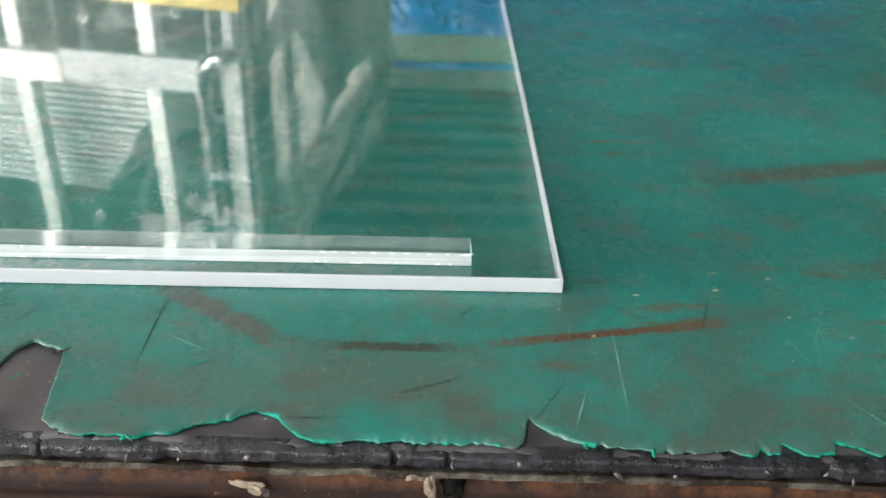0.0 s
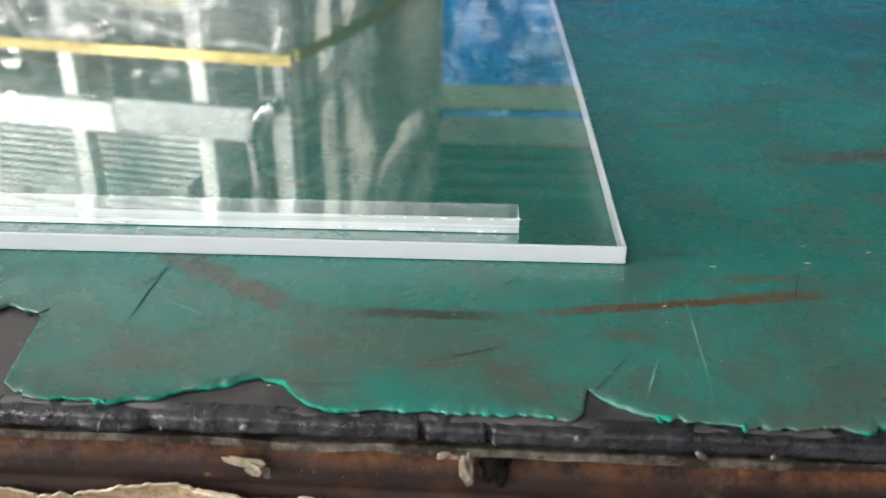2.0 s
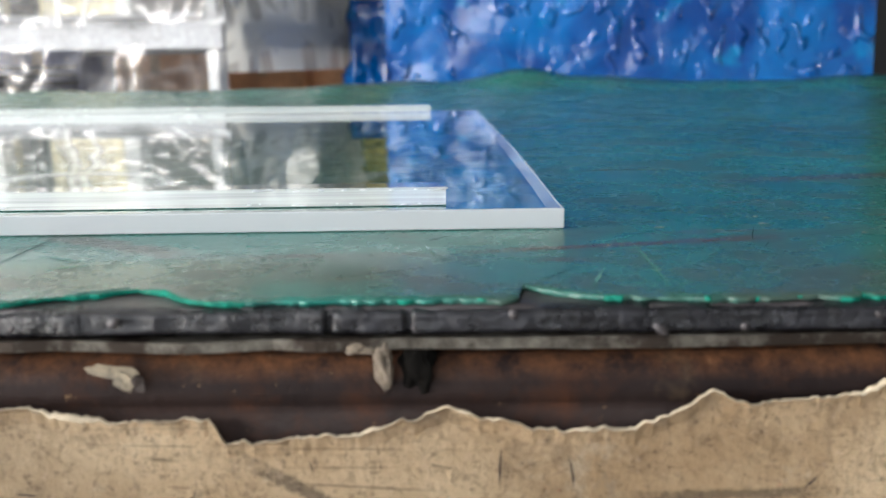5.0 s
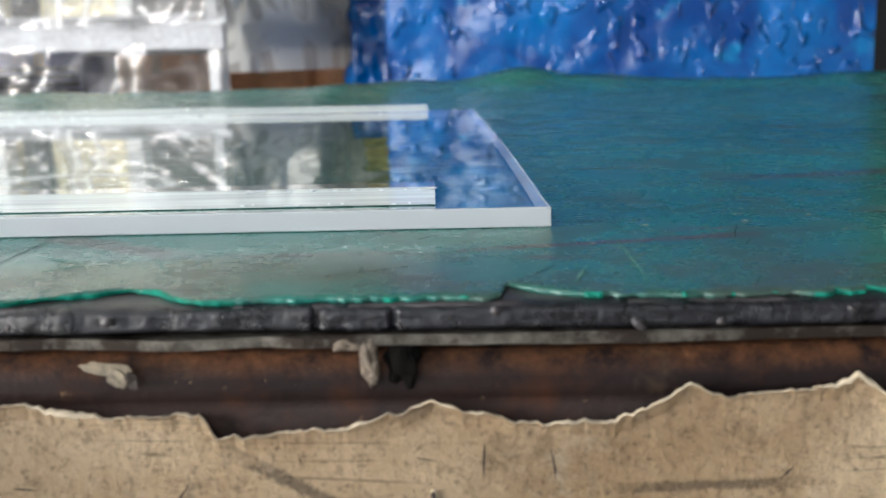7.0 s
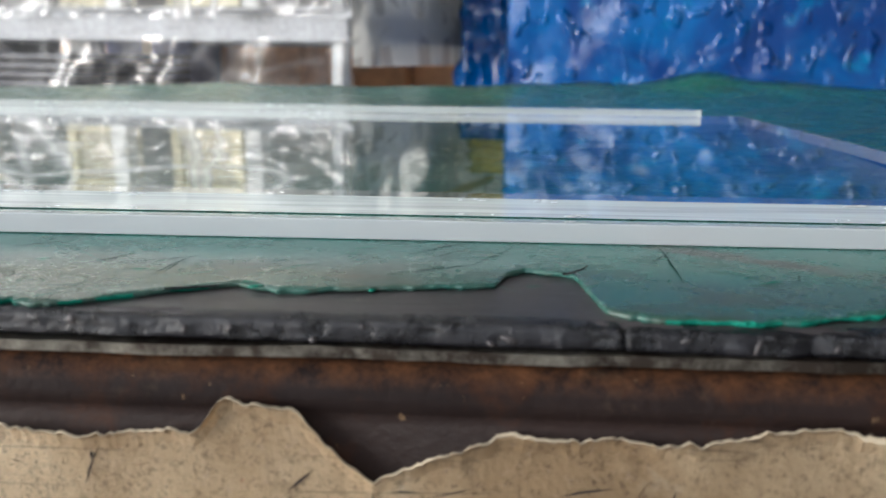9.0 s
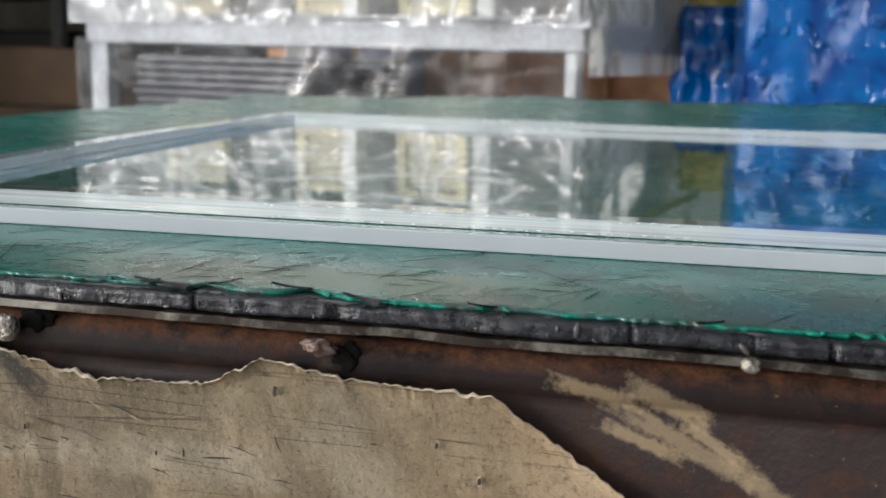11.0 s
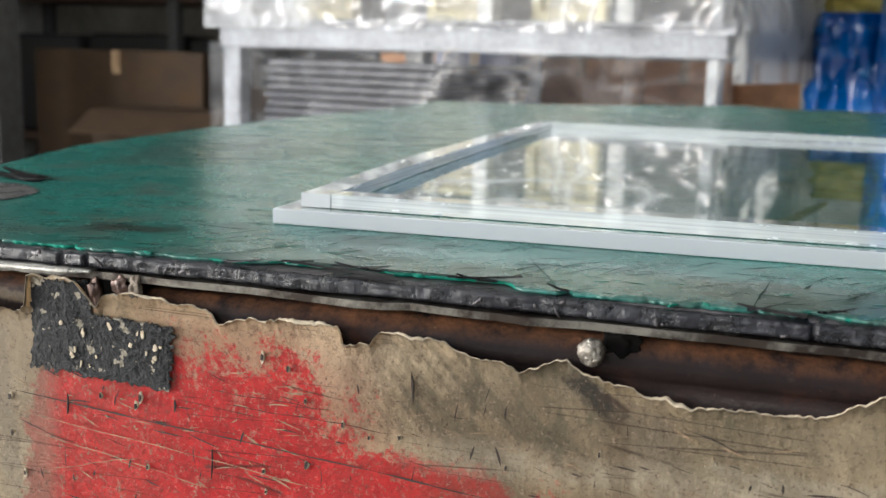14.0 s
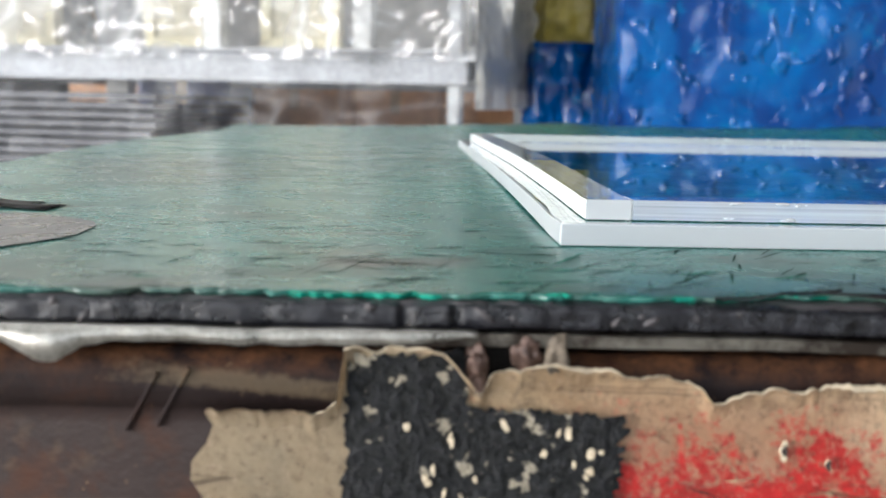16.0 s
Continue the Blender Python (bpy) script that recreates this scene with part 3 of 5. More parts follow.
# added out of view to keep the gate's light off the far cartons
pw = part("shade_wall", boxed((-6.0, 1.8, FLOOR), (-4.6, 1.95, 4.0)), PLASTER, None)
tagged(pw, "unseen plaster wall added to shade the far cartons", "wall", kind="structure")


def roof():
    bm = bmesh.new()
    n = 300
    rows = []
    for i in range(n + 1):
        y = -5.2 + 16.2 * i / n
        z = 4.2 + 0.03 * math.sin(i * 1.4)
        rows.append([bm.verts.new((x, y, z)) for x in (-6.2, 6.0)])
    for a, b in zip(rows, rows[1:]):
        bm.faces.new((a[0], a[1], b[1], b[0]))
    for k in range(34):
        y = -4.6 + k * 0.46
        box(bm, (-6.0, y, 4.04), (5.8, y + 0.07, 4.16))
    return bm


tagged(part("ceiling", roof(), ROOFM, None), "grey corrugated roof on steel purlins", "ceiling", kind="structure")

# ---- bench ----
bench = thing("workbench", "rusty steel workbench with a worn bare plate edge and weld beads", "workbench", at=(0, 0, FLOOR))


def bench_part(name, bm, mat, label="", smooth=False):
    ob = part(name, bm, mat, bench, label, smooth)
    ob.location = (0, 0, -FLOOR)
    return ob


def top_plate():
    """A thin steel plate; its front rim is nibbled and slightly wavy."""
    bm = bmesh.new()
    lo, hi = [], []
    pts = []
    n = 260
    for i in range(n + 1):
        x = LEFT + 0.012 + (RIGHT - LEFT) * i / n
        pts.append((x, front(x) - 0.0015 + 0.0012 * rnd(x, 3, 60) + 0.0006 * rnd(x, 4, 300)))
    pts += [(RIGHT, BACK), (LEFT - 0.04, BACK)]
    for x, y in pts:
        w = 0.0009 * rnd(x, 7, 25) + 0.0004 * rnd(x, 8, 110)
        lo.append(bm.verts.new((x, y, -0.0098 + w)))
        hi.append(bm.verts.new((x, y, -0.0076 + w)))
    bm.faces.new(hi)
    bm.faces.new(lo[::-1])
    for k in range(len(lo)):
        j = (k + 1) % len(lo)
        bm.faces.new((lo[k], lo[j], hi[j], hi[k]))
    return bm


bench_part("top_plate", top_plate(), PLATE, "worn bare steel plate rim")


def apron():
    """Rolled steel front: rounded upper edge, flat face with a row of bolt holes near its end."""
    bm = bmesh.new()
    x0, x1 = LEFT + 0.015, RIGHT
    holes = ((-0.8215, -0.0265, 0.0035), (-0.8205, -0.0655, 0.0065))
    zlo = -0.16
    n = 90
    # the rounded upper bead
    prof = []
    for k in range(9):
        a = radians(90 * k / 8)
        prof.append((0.0062 - 0.0062 * math.sin(a) * 1.0, -0.0118 - 0.0075 * (1 - math.cos(a))))
    prof = [(0.03, -0.0118)] + prof
    rings = []
    for i in range(n + 1):
        x = x0 + (x1 - x0) * i / n
        w = 0.0008 * rnd(x, 9, 18)
        rings.append([bm.verts.new((x, front(x) + d + w * 0.5 * (1 - k / 9), z + w * (1 - k / 9))) for k, (d, z) in enumerate(prof)])
    for a, b in zip(rings, rings[1:]):
        for k in range(len(prof) - 1):
            bm.faces.new((a[k], a[k + 1], b[k + 1], b[k]))
    # flat face with holes
    outline = [bm.verts.new((x, front(x), z)) for x, z in ((x0, -0.0193), (x1, -0.0193), (x1, zlo), (x0, zlo))]
    es = [bm.edges.new((outline[k], outline[(k + 1) % 4])) for k in range(4)]
    for hx, hz, r in holes:
        c = [bm.verts.new((hx + r * math.cos(k * math.tau / 24), front(hx), hz + r * math.sin(k * math.tau / 24))) for k in range(24)]
        es += [bm.edges.new((c[k], c[(k + 1) % 24])) for k in range(24)]
        back = [bm.verts.new(v.co + Vector((0, 0.008, 0))) for v in c]
        for k in range(24):
            bm.faces.new((c[k], c[(k + 1) % 24], back[(k + 1) % 24], back[k]))
    bmesh.ops.triangle_fill(bm, use_beauty=True, use_dissolve=False, edges=es)
    return bm


bench_part("front_apron", apron(), RUST, "", True)
bench_part("side_apron", boxed((LEFT + 0.004, front(LEFT) + 0.02, -0.16), (LEFT + 0.014, BACK - 0.02, -0.0106), 0.002), RUST)
bench_part("cross_bar", boxed((LEFT + 0.05, 0.02, -0.16), (RIGHT - 0.05, 0.03, -0.03)), RUST)
for lx in (LEFT + 0.05, RIGHT - 0.11):
    for ly in (0.0, BACK - 0.1):
        bench_part("leg", boxed((lx, ly, FLOOR), (lx + 0.06, ly + 0.06, -0.012), 0.004), RUST)

# ---- rubber mat ----
mat_thing = thing("rubber_mat", "green rubber bench mat with torn edges and black backing", "mat", at=(0, 0, 0))
# tears where the green skin has come away: along the edge, how far back
TEARS = (((-0.236, 0.002), (-0.228, 0.007), (-0.215, 0.017), (-0.201, 0.026), (-0.190, 0.020), (-0.165, 0.026), (-0.1415, 0.031), (-0.1385, 0.044), (-0.134, 0.050), (-0.122, 0.045), (-0.1180, 0.009), (-0.110, 0.002)),
         ((-0.085, 0.002), (-0.070, 0.0085), (-0.0614, 0.0122), (-0.0545, 0.016), (-0.048, 0.0135), (-0.041, 0.0055), (-0.035, 0.002)),
         ((0.009, 0.001), (0.0115, 0.0048), (0.015, 0.001)), ((0.0268, 0.002), (0.0292, 0.0165), (0.036, 0.0095), (0.0447, 0.005), (0.052, 0.002)),
         ((0.103, 0.001), (0.1045, 0.008), (0.111, 0.003), (0.114, 0.001)), ((0.119, 0.001), (0.121, 0.010), (0.131, 0.005), (0.137, 0.001)),
         ((-0.655, 0.002), (-0.640, 0.009), (-0.60, 0.008), (-0.568, 0.010), (-0.562, 0.002)), ((-0.486, 0.001), (-0.484, 0.008), (-0.472, 0.003)), ((-0.462, 0.002), (-0.455, 0.010), (-0.44, 0.003), (-0.43, 0.001)),
         ((-0.552, 0.001), (-0.549, 0.006), (-0.545, 0.001)), ((-0.31, 0.001), (-0.307, 0.007), (-0.303, 0.001)), ((-0.262, 0.001), (-0.26, 0.006), (-0.255, 0.001)))


def green_edge(x):
    d = 0.0030 + 0.0014 * rnd(x, 1, 45) + 0.0016 * rnd(x, 2, 130) + 0.012 * max(0.0, rnd(x, 3, 210) - 0.15) ** 2 + 0.0010 * rnd(x, 4, 700)
    for tear in TEARS:
        if tear[0][0] < x < tear[-1][0]:
            for (a, u), (b, w) in zip(tear, tear[1:]):
                if a <= x <= b:
                    d = max(d, u + (w - u) * (x - a) / (b - a) + 0.0012 * rnd(x, 5, 160) + 0.0009 * rnd(x, 6, 480))
    return front(x) + 0.0005 + max(0.001, d)


def black_edge(x):
    return front(x) - 0.0005 + 0.0012 * rnd(x, 11, 35) + 0.0008 * rnd(x, 12, 160)


def left_edge(y):
    """The mat's side edge leans outwards towards the back and rounds off at the front corner."""
    return -0.862 - 0.045 * min(1.0, max(0.0, (y + 0.02) / 0.22)) - 0.028 * max(0.0, y) + 0.002 * rnd(y, 21, 14)


def curl(x, y):
    """Height of the mat above the plate: flat, but the back edge has lifted in waves."""
    u = max(0.0, (y - 0.93) / (BACK - 0.93))
    wave = 0.019 + 0.004 * math.sin(x * 8 + 1.2) + 0.008 * rnd(x, 31, 4.3) + 0.006 * rnd(x, 32, 13)
    wave += 0.012 * math.exp(-((x - 0.14) / 0.05) ** 2)
    swell = 0.0037 * max(0.0, min(1.0, (y - 0.04) / 0.2)) ** 1.5 * max(0.0, min(1.0, (0.9 - y) / 0.3))
    ridge = 0.010 * math.exp(-((y - 0.93) / 0.05) ** 2) * max(0.0, min(1.0, (x + 0.05) * 5)) * (0.7 + rnd(x, 33, 5))
    return u * u * max(0.004, wave) * max(0.15, min(1.0, (x + 0.95) / 0.75)) + max(0.0, ridge) + swell


def sheet_layer(edge, ztop, thick, inset, fine=1500):
    """A layer of the mat between its torn front edge and the lifted back edge."""
    bm = bmesh.new()
    ys = [0, 0.0007, 0.004, 0.012, 0.03, 0.06, 0.1, 0.2, 0.35, 0.5, 0.65, 0.78, 0.86, 0.9, 0.93, 0.96, 0.98, 1.0]
    steps = [0.5 * k / fine for k in range(fine)] + [0.5 + 0.5 * k / 60 for k in range(61)]
    nx = len(steps) - 1
    top, bot = [], []
    for i, s in enumerate(steps):
        a, b = [], []
        for v in ys:
            xl = left_edge(-0.06 + v * 1.2) + inset
            x = xl + (RIGHT - xl) * s
            if v == 0.0007:
                v *= 0.35 + 3.2 * max(0.0, rnd(x, 93, 40) + 0.6 * rnd(x, 94, 190))
            f = edge(x) + (max(0.0, -0.80 - x) * 0.45 if x < -0.80 else 0.0)
            y = f + (BACK - inset - f) * v
            z = ztop + curl(x, y)
            if v == 0:
                z -= thick * (0.12 + 0.3 * rnd(x, 95, 120))
            a.append(bm.verts.new((x, y, z)))
            b.append(bm.verts.new((x, y + (0.0006 if v == 0 else 0), z - thick * (0.75 if v == 0 else 1))))
        top.append(a)
        bot.append(b)
    m = len(ys)
    for i in range(nx):
        fresh = rnd(top[i][0].co.x, 91, 30) + 0.8 * rnd(top[i][0].co.x, 92, 140) > 0.12
        for k in range(m - 1):
            f = bm.faces.new((top[i][k], top[i + 1][k], top[i + 1][k + 1], top[i][k + 1]))
            f.material_index = 1 if k == 0 and fresh else 0
        bm.faces.new((top[i][0], bot[i][0], bot[i + 1][0], top[i + 1][0])).material_index = 1 if fresh else 0
        bm.faces.new((top[i][m - 1], top[i + 1][m - 1], bot[i + 1][m - 1], bot[i][m - 1]))
    for k in range(m - 1):
        bm.faces.new((top[0][k], top[0][k + 1], bot[0][k + 1], bot[0][k]))
        bm.faces.new((top[nx][k], bot[nx][k], bot[nx][k + 1], top[nx][k + 1]))
    return bm


part("backing", sheet_layer(lambda x: black_edge(x) + 0.0025, -0.0022, 0.0048, 0.0, 900), (BLACK, BLACK), mat_thing, "black rubber backing, cut and frayed", True)
part("skin", sheet_layer(green_edge, -0.0010, 0.0012, 0.001), (GREEN, TEAL), mat_thing, "scratched green rubber skin", True)


def rolled_edge():
    """The swollen, cracked front rim of the black backing."""
    bm = bmesh.new()
    n, m = 3000, 9
    rings = []
    for i in range(n + 1):
        x = -0.862 + (0.75 + 0.862) * i / n
        back = max(0.0, -0.80 - x) * 0.45
        crack = max(0.0, 0.03 - abs(noise.noise(Vector((x * 13 + 3 * rnd(x, 67, 11), 2.2, 0))))) * 33
        fat = 1 + 0.30 * rnd(x, 61, 17) + 0.22 * rnd(x, 62, 75) + 0.22 * rnd(x, 66, 240) - 0.8 * crack
        zt = -0.0021 + 0.0005 * rnd(x, 63, 40) - 0.0006 * crack + 0.0003 * rnd(x, 68, 260)
        zb = -0.0071 + 0.0006 * rnd(x, 64, 30)
        ring = []
        for k in range(m):
            a = math.pi * k / (m - 1)
            bulge = 0.0021 * fat * min(1.0, 1.5 * math.sin(a)) * (1 + 0.22 * noise.noise(Vector((x * 190, k * 0.7, 1))) + 0.25 * noise.noise(Vector((x * 60 + k, k * 0.4, 3))) + 0.14 * noise.noise(Vector((x * 620, k * 1.3, 5))))
            z = (zt + zb) / 2 + (zt - zb) / 2 * math.cos(a)
            ring.append(bm.verts.new((x, front(x) + back + 0.0012 - bulge + (0.004 if k in (0, m - 1) else 0), z)))
        rings.append(ring)
    for a, b in zip(rings, rings[1:]):
        for k in range(m - 1):
            bm.faces.new((a[k], a[k + 1], b[k + 1], b[k]))
    return bm


RIMRUBBER = dull(mat_plain("glossy_black_rubber", (0.009, 0.009, 0.012), 0.27, scale=130.0, vary=0.8, bump=0.9, dist=0.0012), 0.45)
part("rolled_rim", rolled_edge(), RIMRUBBER, mat_thing, "swollen cracked black rubber rim", True)

# ---- torn printed film on the front ----
label = thing("torn_label", "torn tan and red printed film stuck on the bench front", "label", at=(0, 0, FLOOR))
RIM = ((-0.7490, -0.0226), (-0.7384, -0.0223), (-0.7300, -0.0232), (-0.7258, -0.0212), (-0.7247, -0.0108), (-0.7150, -0.0100), (-0.7060, -0.0105), (-0.7030, -0.0143), (-0.6990, -0.0190), (-0.6975, -0.0150), (-0.6830, -0.0126), (-0.6720, -0.0145), (-0.6600, -0.0154),
       (-0.6550, -0.0198), (-0.6480, -0.0175), (-0.6340, -0.0160), (-0.6200, -0.0158), (-0.6151, -0.0168), (-0.6140, -0.0214), (-0.6059, -0.0207), (-0.6018, -0.0157), (-0.5940, -0.0168), (-0.5831, -0.0172), (-0.5771, -0.0209), (-0.5659, -0.0213), (-0.5589, -0.0235),
       (-0.5524, -0.0200), (-0.547, -0.0190), (-0.540, -0.0225), (-0.515, -0.0275), (-0.48, -0.0270), (-0.463, -0.0180), (-0.437, -0.0220), (-0.40, -0.0225), (-0.365, -0.046), (-0.35, -0.062))
RIM2 = ((-0.272, -0.0319), (-0.255, -0.026), (-0.225, -0.028), (-0.214, -0.0265), (-0.203, -0.026), (-0.197, -0.0185), (-0.183, -0.021), (-0.166, -0.0365), (-0.152, -0.0293),
        (-0.139, -0.0250), (-0.10, -0.025), (-0.0754, -0.0205), (-0.06, -0.0235), (-0.036, -0.024), (-0.033, -0.0288), (-0.005, -0.027), (0.012, -0.0214), (0.03, -0.026), (0.05, -0.0265), (0.0655, -0.0185), (0.073, -0.0215), (0.095, -0.0195), (0.1, -0.017), (0.107, -0.0225), (0.2, -0.023), (0.6, -0.02), (1.3, -0.023))


def rim_height(rim, x):
    for (a, u), (b, w) in zip(rim, rim[1:]):
        if a <= x <= b:
            return u + (w - u) * (x - a) / (b - a) + 0.0009 * rnd(x, 41, 190) + 0.0008 * rnd(x, 42, 620)
    return rim[-1][1]


def label_piece(rim, step):
    bm = bmesh.new()
    xs = []
    x = rim[0][0]
    while x < rim[-1][0]:
        xs.append(x)
        x += step
    cols = []
    for x in xs:
        top = rim_height(rim, x)
        lo = -0.155
        zs = [top, top - 0.0012, top - 0.004] + [top - 0.004 + (lo - top + 0.004) * k / 36 for k in range(1, 37)]
        lift = [0.0032 + 0.002 * rnd(x, 51, 90), 0.0018, 0.0009] + [0.0008] * 36
        # frayed end of the piece
        k0 = max(0.0, 1 - (x - xs[0]) / 0.016)
        xo = [x + k0 * (0.005 * rnd(z, 5, 38) + 0.003 * rnd(z, 6, 130) + 0.0015 * rnd(z, 7, 420)) for z in zs]
        cols.append([bm.verts.new((u, front(u) - d, z)) for u, z, d in zip(xo, zs, lift)])
    for a, b in zip(cols, cols[1:]):
        for k in range(len(a) - 1):
            bm.faces.new((a[k], a[k + 1], b[k + 1], b[k]))
    bmesh.ops.solidify(bm, geom=bm.faces[:], thickness=0.0005)
    return bm


for rim in (RIM, RIM2):
    ob = part("film", label_piece(rim, 0.0007 if rim is RIM else 0.0009), LABEL, label)
    ob.location = (0, 0, -FLOOR)


def torn_lip(rim, step):
    """The curled-out tear along the film's upper rim; its lit edge is put into a pale colour."""
    bm = bmesh.new()
    a, b, c = [], [], []
    x = rim[0][0] + 0.018
    while x < rim[-1][0]:
        t = rim_height(rim, x)
        h = 0.00005 + 0.0011 * max(0.0, rnd(x, 81, 55)) + 0.0004 * max(0.0, rnd(x, 82, 300))
        y = front(x) - 0.0033 - 0.002 * rnd(x, 51, 90)
        a.append(bm.verts.new((x, y + 0.0007, t + h * 0.5)))
        b.append(bm.verts.new((x, y - 0.0003, t + h * 0.3)))
        c.append(bm.verts.new((x, y - 0.0001, t - h)))
        x += step
    for i in range(len(a) - 1):
        bm.faces.new((a[i], a[i + 1], b[i + 1], b[i]))
        bm.faces.new((b[i], b[i + 1], c[i + 1], c[i]))
    return bm


LIP = mat_plain("pale_torn_lip", (0.4, 0.33, 0.235), 0.7, scale=120.0, vary=0.4)
for rim in (RIM, RIM2):
    ob = part("torn_lip", torn_lip(rim, 0.0007 if rim is RIM else 0.0009), LIP, label, "pale torn lip", True)
    ob.location = (0, 0, -FLOOR)

# ---- acrylic panel ----
panel = thing("acrylic_sheet", "clear acrylic sheet with glued edge strips and white sawn edges", "acrylic sheet", at=(0, 0, 0))
PX0, PX1, PY1, PT = -0.6735, 0.048, 0.5217, 0.005


def bow(y):
    """How far the thin sheet stands off its flat plane: stiff under the front bar, then it rises and runs level towards the back."""
    y = max(0.0, min(0.26, y) - 0.0194)
    return (0.2406 * y - y * y / 2) / 9.0


def bowed(bm):
    """Bend a straight piece of the sheet to its bow."""
    for k in range(1, 27):
        bmesh.ops.bisect_plane(bm, geom=bm.verts[:] + bm.edges[:] + bm.faces[:], plane_co=(0, k * 0.0194, 0), plane_no=(0, 1, 0))
    for v in bm.verts:
        v.co.z += bow(v.co.y)
    return bm


def slab_faces(lo, hi, which):
    """Only the named sides of a box: t top, b bottom, f front, k back, l and r the ends."""
    bm = bmesh.new()
    c = [[[bm.verts.new((x, y, z)) for z in (lo[2], hi[2])] for y in (lo[1], hi[1])] for x in (lo[0], hi[0])]
    sides = {"t": (c[0][0][1], c[1][0][1], c[1][1][1], c[0][1][1]), "b": (c[0][0][0], c[0][1][0], c[1][1][0], c[1][0][0]),
             "f": (c[0][0][0], c[1][0][0], c[1][0][1], c[0][0][1]), "k": (c[0][1][0], c[0][1][1], c[1][1][1], c[1][1][0]),
             "l": (c[0][0][0], c[0][0][1], c[0][1][1], c[0][1][0]), "r": (c[1][0][0], c[1][1][0], c[1][1][1], c[1][0][1])}
    for s in which:
        bm.faces.new(sides[s])
    loose = [v for v in bm.verts if not v.link_faces]
    bmesh.ops.delete(bm, geom=loose, context="VERTS")
    return bm


lo, hi = (PX0, 0.0, 0.0004), (PX1, PY1, PT)
pane = part("pane", bowed(slab_faces(lo, hi, "t")), CLEAR, panel, "clear glossy acrylic sheet", True)
pane.visible_shadow = False
W = 0.0012
part("sawn_edge", bowed(boxed((PX0, 0.0, -0.0008), (PX1, W, PT), 0.0003)), FROST, panel, "white sawn acrylic edge")
part("sawn_edge", bowed(boxed((PX0, PY1 - W, -0.0008), (PX1, PY1, PT), 0.0003)), FROST, panel)
part("sawn_edge", bowed(boxed((PX0, W, -0.0008), (PX0 + W, PY1 - W, PT), 0.0003)), FROST, panel)
part("sawn_edge", bowed(boxed((PX1 - W, W, -0.0008), (PX1, PY1 - W, PT), 0.0003)), FROST, panel)


def strip(lo, hi, along):
    """A clear bar glued on: hazy sawn flanks, polished top, white ends, a line of glue bubbles."""
    s = part("edge_strip", bowed(slab_faces(lo, hi, "tb")), CLEAR, panel, "clear acrylic bar glued along the edge")
    s.visible_shadow = False
    ends, sides = ("lr", "fk") if along == "x" else ("fk", "lr")
    for k, side in enumerate(sides):
        outer = side == "f"
        f = part("flank", bowed(slab_faces(lo, hi, side)), BARROUGH if along == "y" else BAR if outer else BARBACK, s, "hazy sawn flank")
        f.visible_shadow = False
    for side in ends:
        part("end_face", bowed(slab_faces(lo, hi, side)), FROST, s, "white sawn end")
    bm = bmesh.new()
    n = int(max(hi[0] - lo[0], hi[1] - lo[1]) * 420)
    for k in range(n):
        u = random.random()
        if noise.noise(Vector((u * 9, lo[0], lo[1]))) < -0.05:
            continue
        r = random.uniform(0.0002, 0.0007)
        p = [lo[0] + (hi[0] - lo[0]) * u, lo[1] - 0.0001, lo[2] + random.choice((0.0006, 0.0048)) + random.uniform(-0.0003, 0.0003)]
        if along == "y":
            p = [hi[0] + 0.0001, lo[1] + (hi[1] - lo[1]) * u, p[2]]
        bmesh.ops.create_icosphere(bm, subdivisions=1, radius=r, matrix=Matrix.Translation(p) @ Matrix.Diagonal((random.uniform(1, 4) if along == "x" else 0.5, 0.5 if along == "x" else random.uniform(1, 4), 0.6, 1)))
    for v in bm.verts:
        v.co.z += bow(v.co.y)
    part("glue_bead", bm, FROST, s, "white glue bubbles")["kind"] = "stuff"
    return s


strip((-0.653, 0.0085, PT + 0.0003), (0.0142, 0.0206, 0.0106), "x")
strip((-0.653, 0.4945, PT + 0.0003), (0.0118, 0.5066, 0.0108), "x")
strip((-0.6655, 0.0085, PT + 0.0003), (-0.6535, 0.5066, 0.0106), "y")

# ---- blue wrapped stack ----
blue = thing("wrapped_stack", "tall stack of boards wrapped in crumpled bright blue film", "wrapped stack", at=(0.6, 2.9, FLOOR))


def crumpled(x0, x1, y0, y1, z0, z1, amp, seed, n=60, sides="frkl"):
    bm = bmesh.new()
    def wall(p, q, nu, nv):
        g = []
        for i in range(nu + 1):
            col = []
            for k in range(nv + 1):
                u, v = i / nu, k / nv
                base = Vector((p[0] + (q[0] - p[0]) * u, p[1] + (q[1] - p[1]) * u, z0 + (z1 - z0) * v))
                off = amp * noise.noise(base * 7 + Vector((seed, 0, 0))) + amp * 0.5 * noise.noise(base * 19)
                nrm = Vector((q[1] - p[1], p[0] - q[0], 0)).normalized()
                col.append(bm.verts.new(base + nrm * off * (1 if 0 < i < nu else 0)))
            g.append(col)
        for i in range(nu):
            for k in range(nv):
                bm.faces.new((g[i][k], g[i + 1][k], g[i + 1][k + 1], g[i][k + 1]))
    if "f" in sides:
        wall((x0, y0), (x1, y0), n, n)
    if "r" in sides:
        wall((x1, y0), (x1, y1), n // 3, n)
    if "k" in sides:
        wall((x1, y1), (x0, y1), n // 2, n // 2)
    if "l" in sides:
        wall((x0, y1), (x0, y0), n // 3, n)
    if sides != "frkl":
        return bm
    t = [bm.verts.new(c) for c in ((x0, y0, z1), (x1, y0, z1), (x1, y1, z1), (x0, y1, z1))]
    bm.faces.new(t)
    return bm


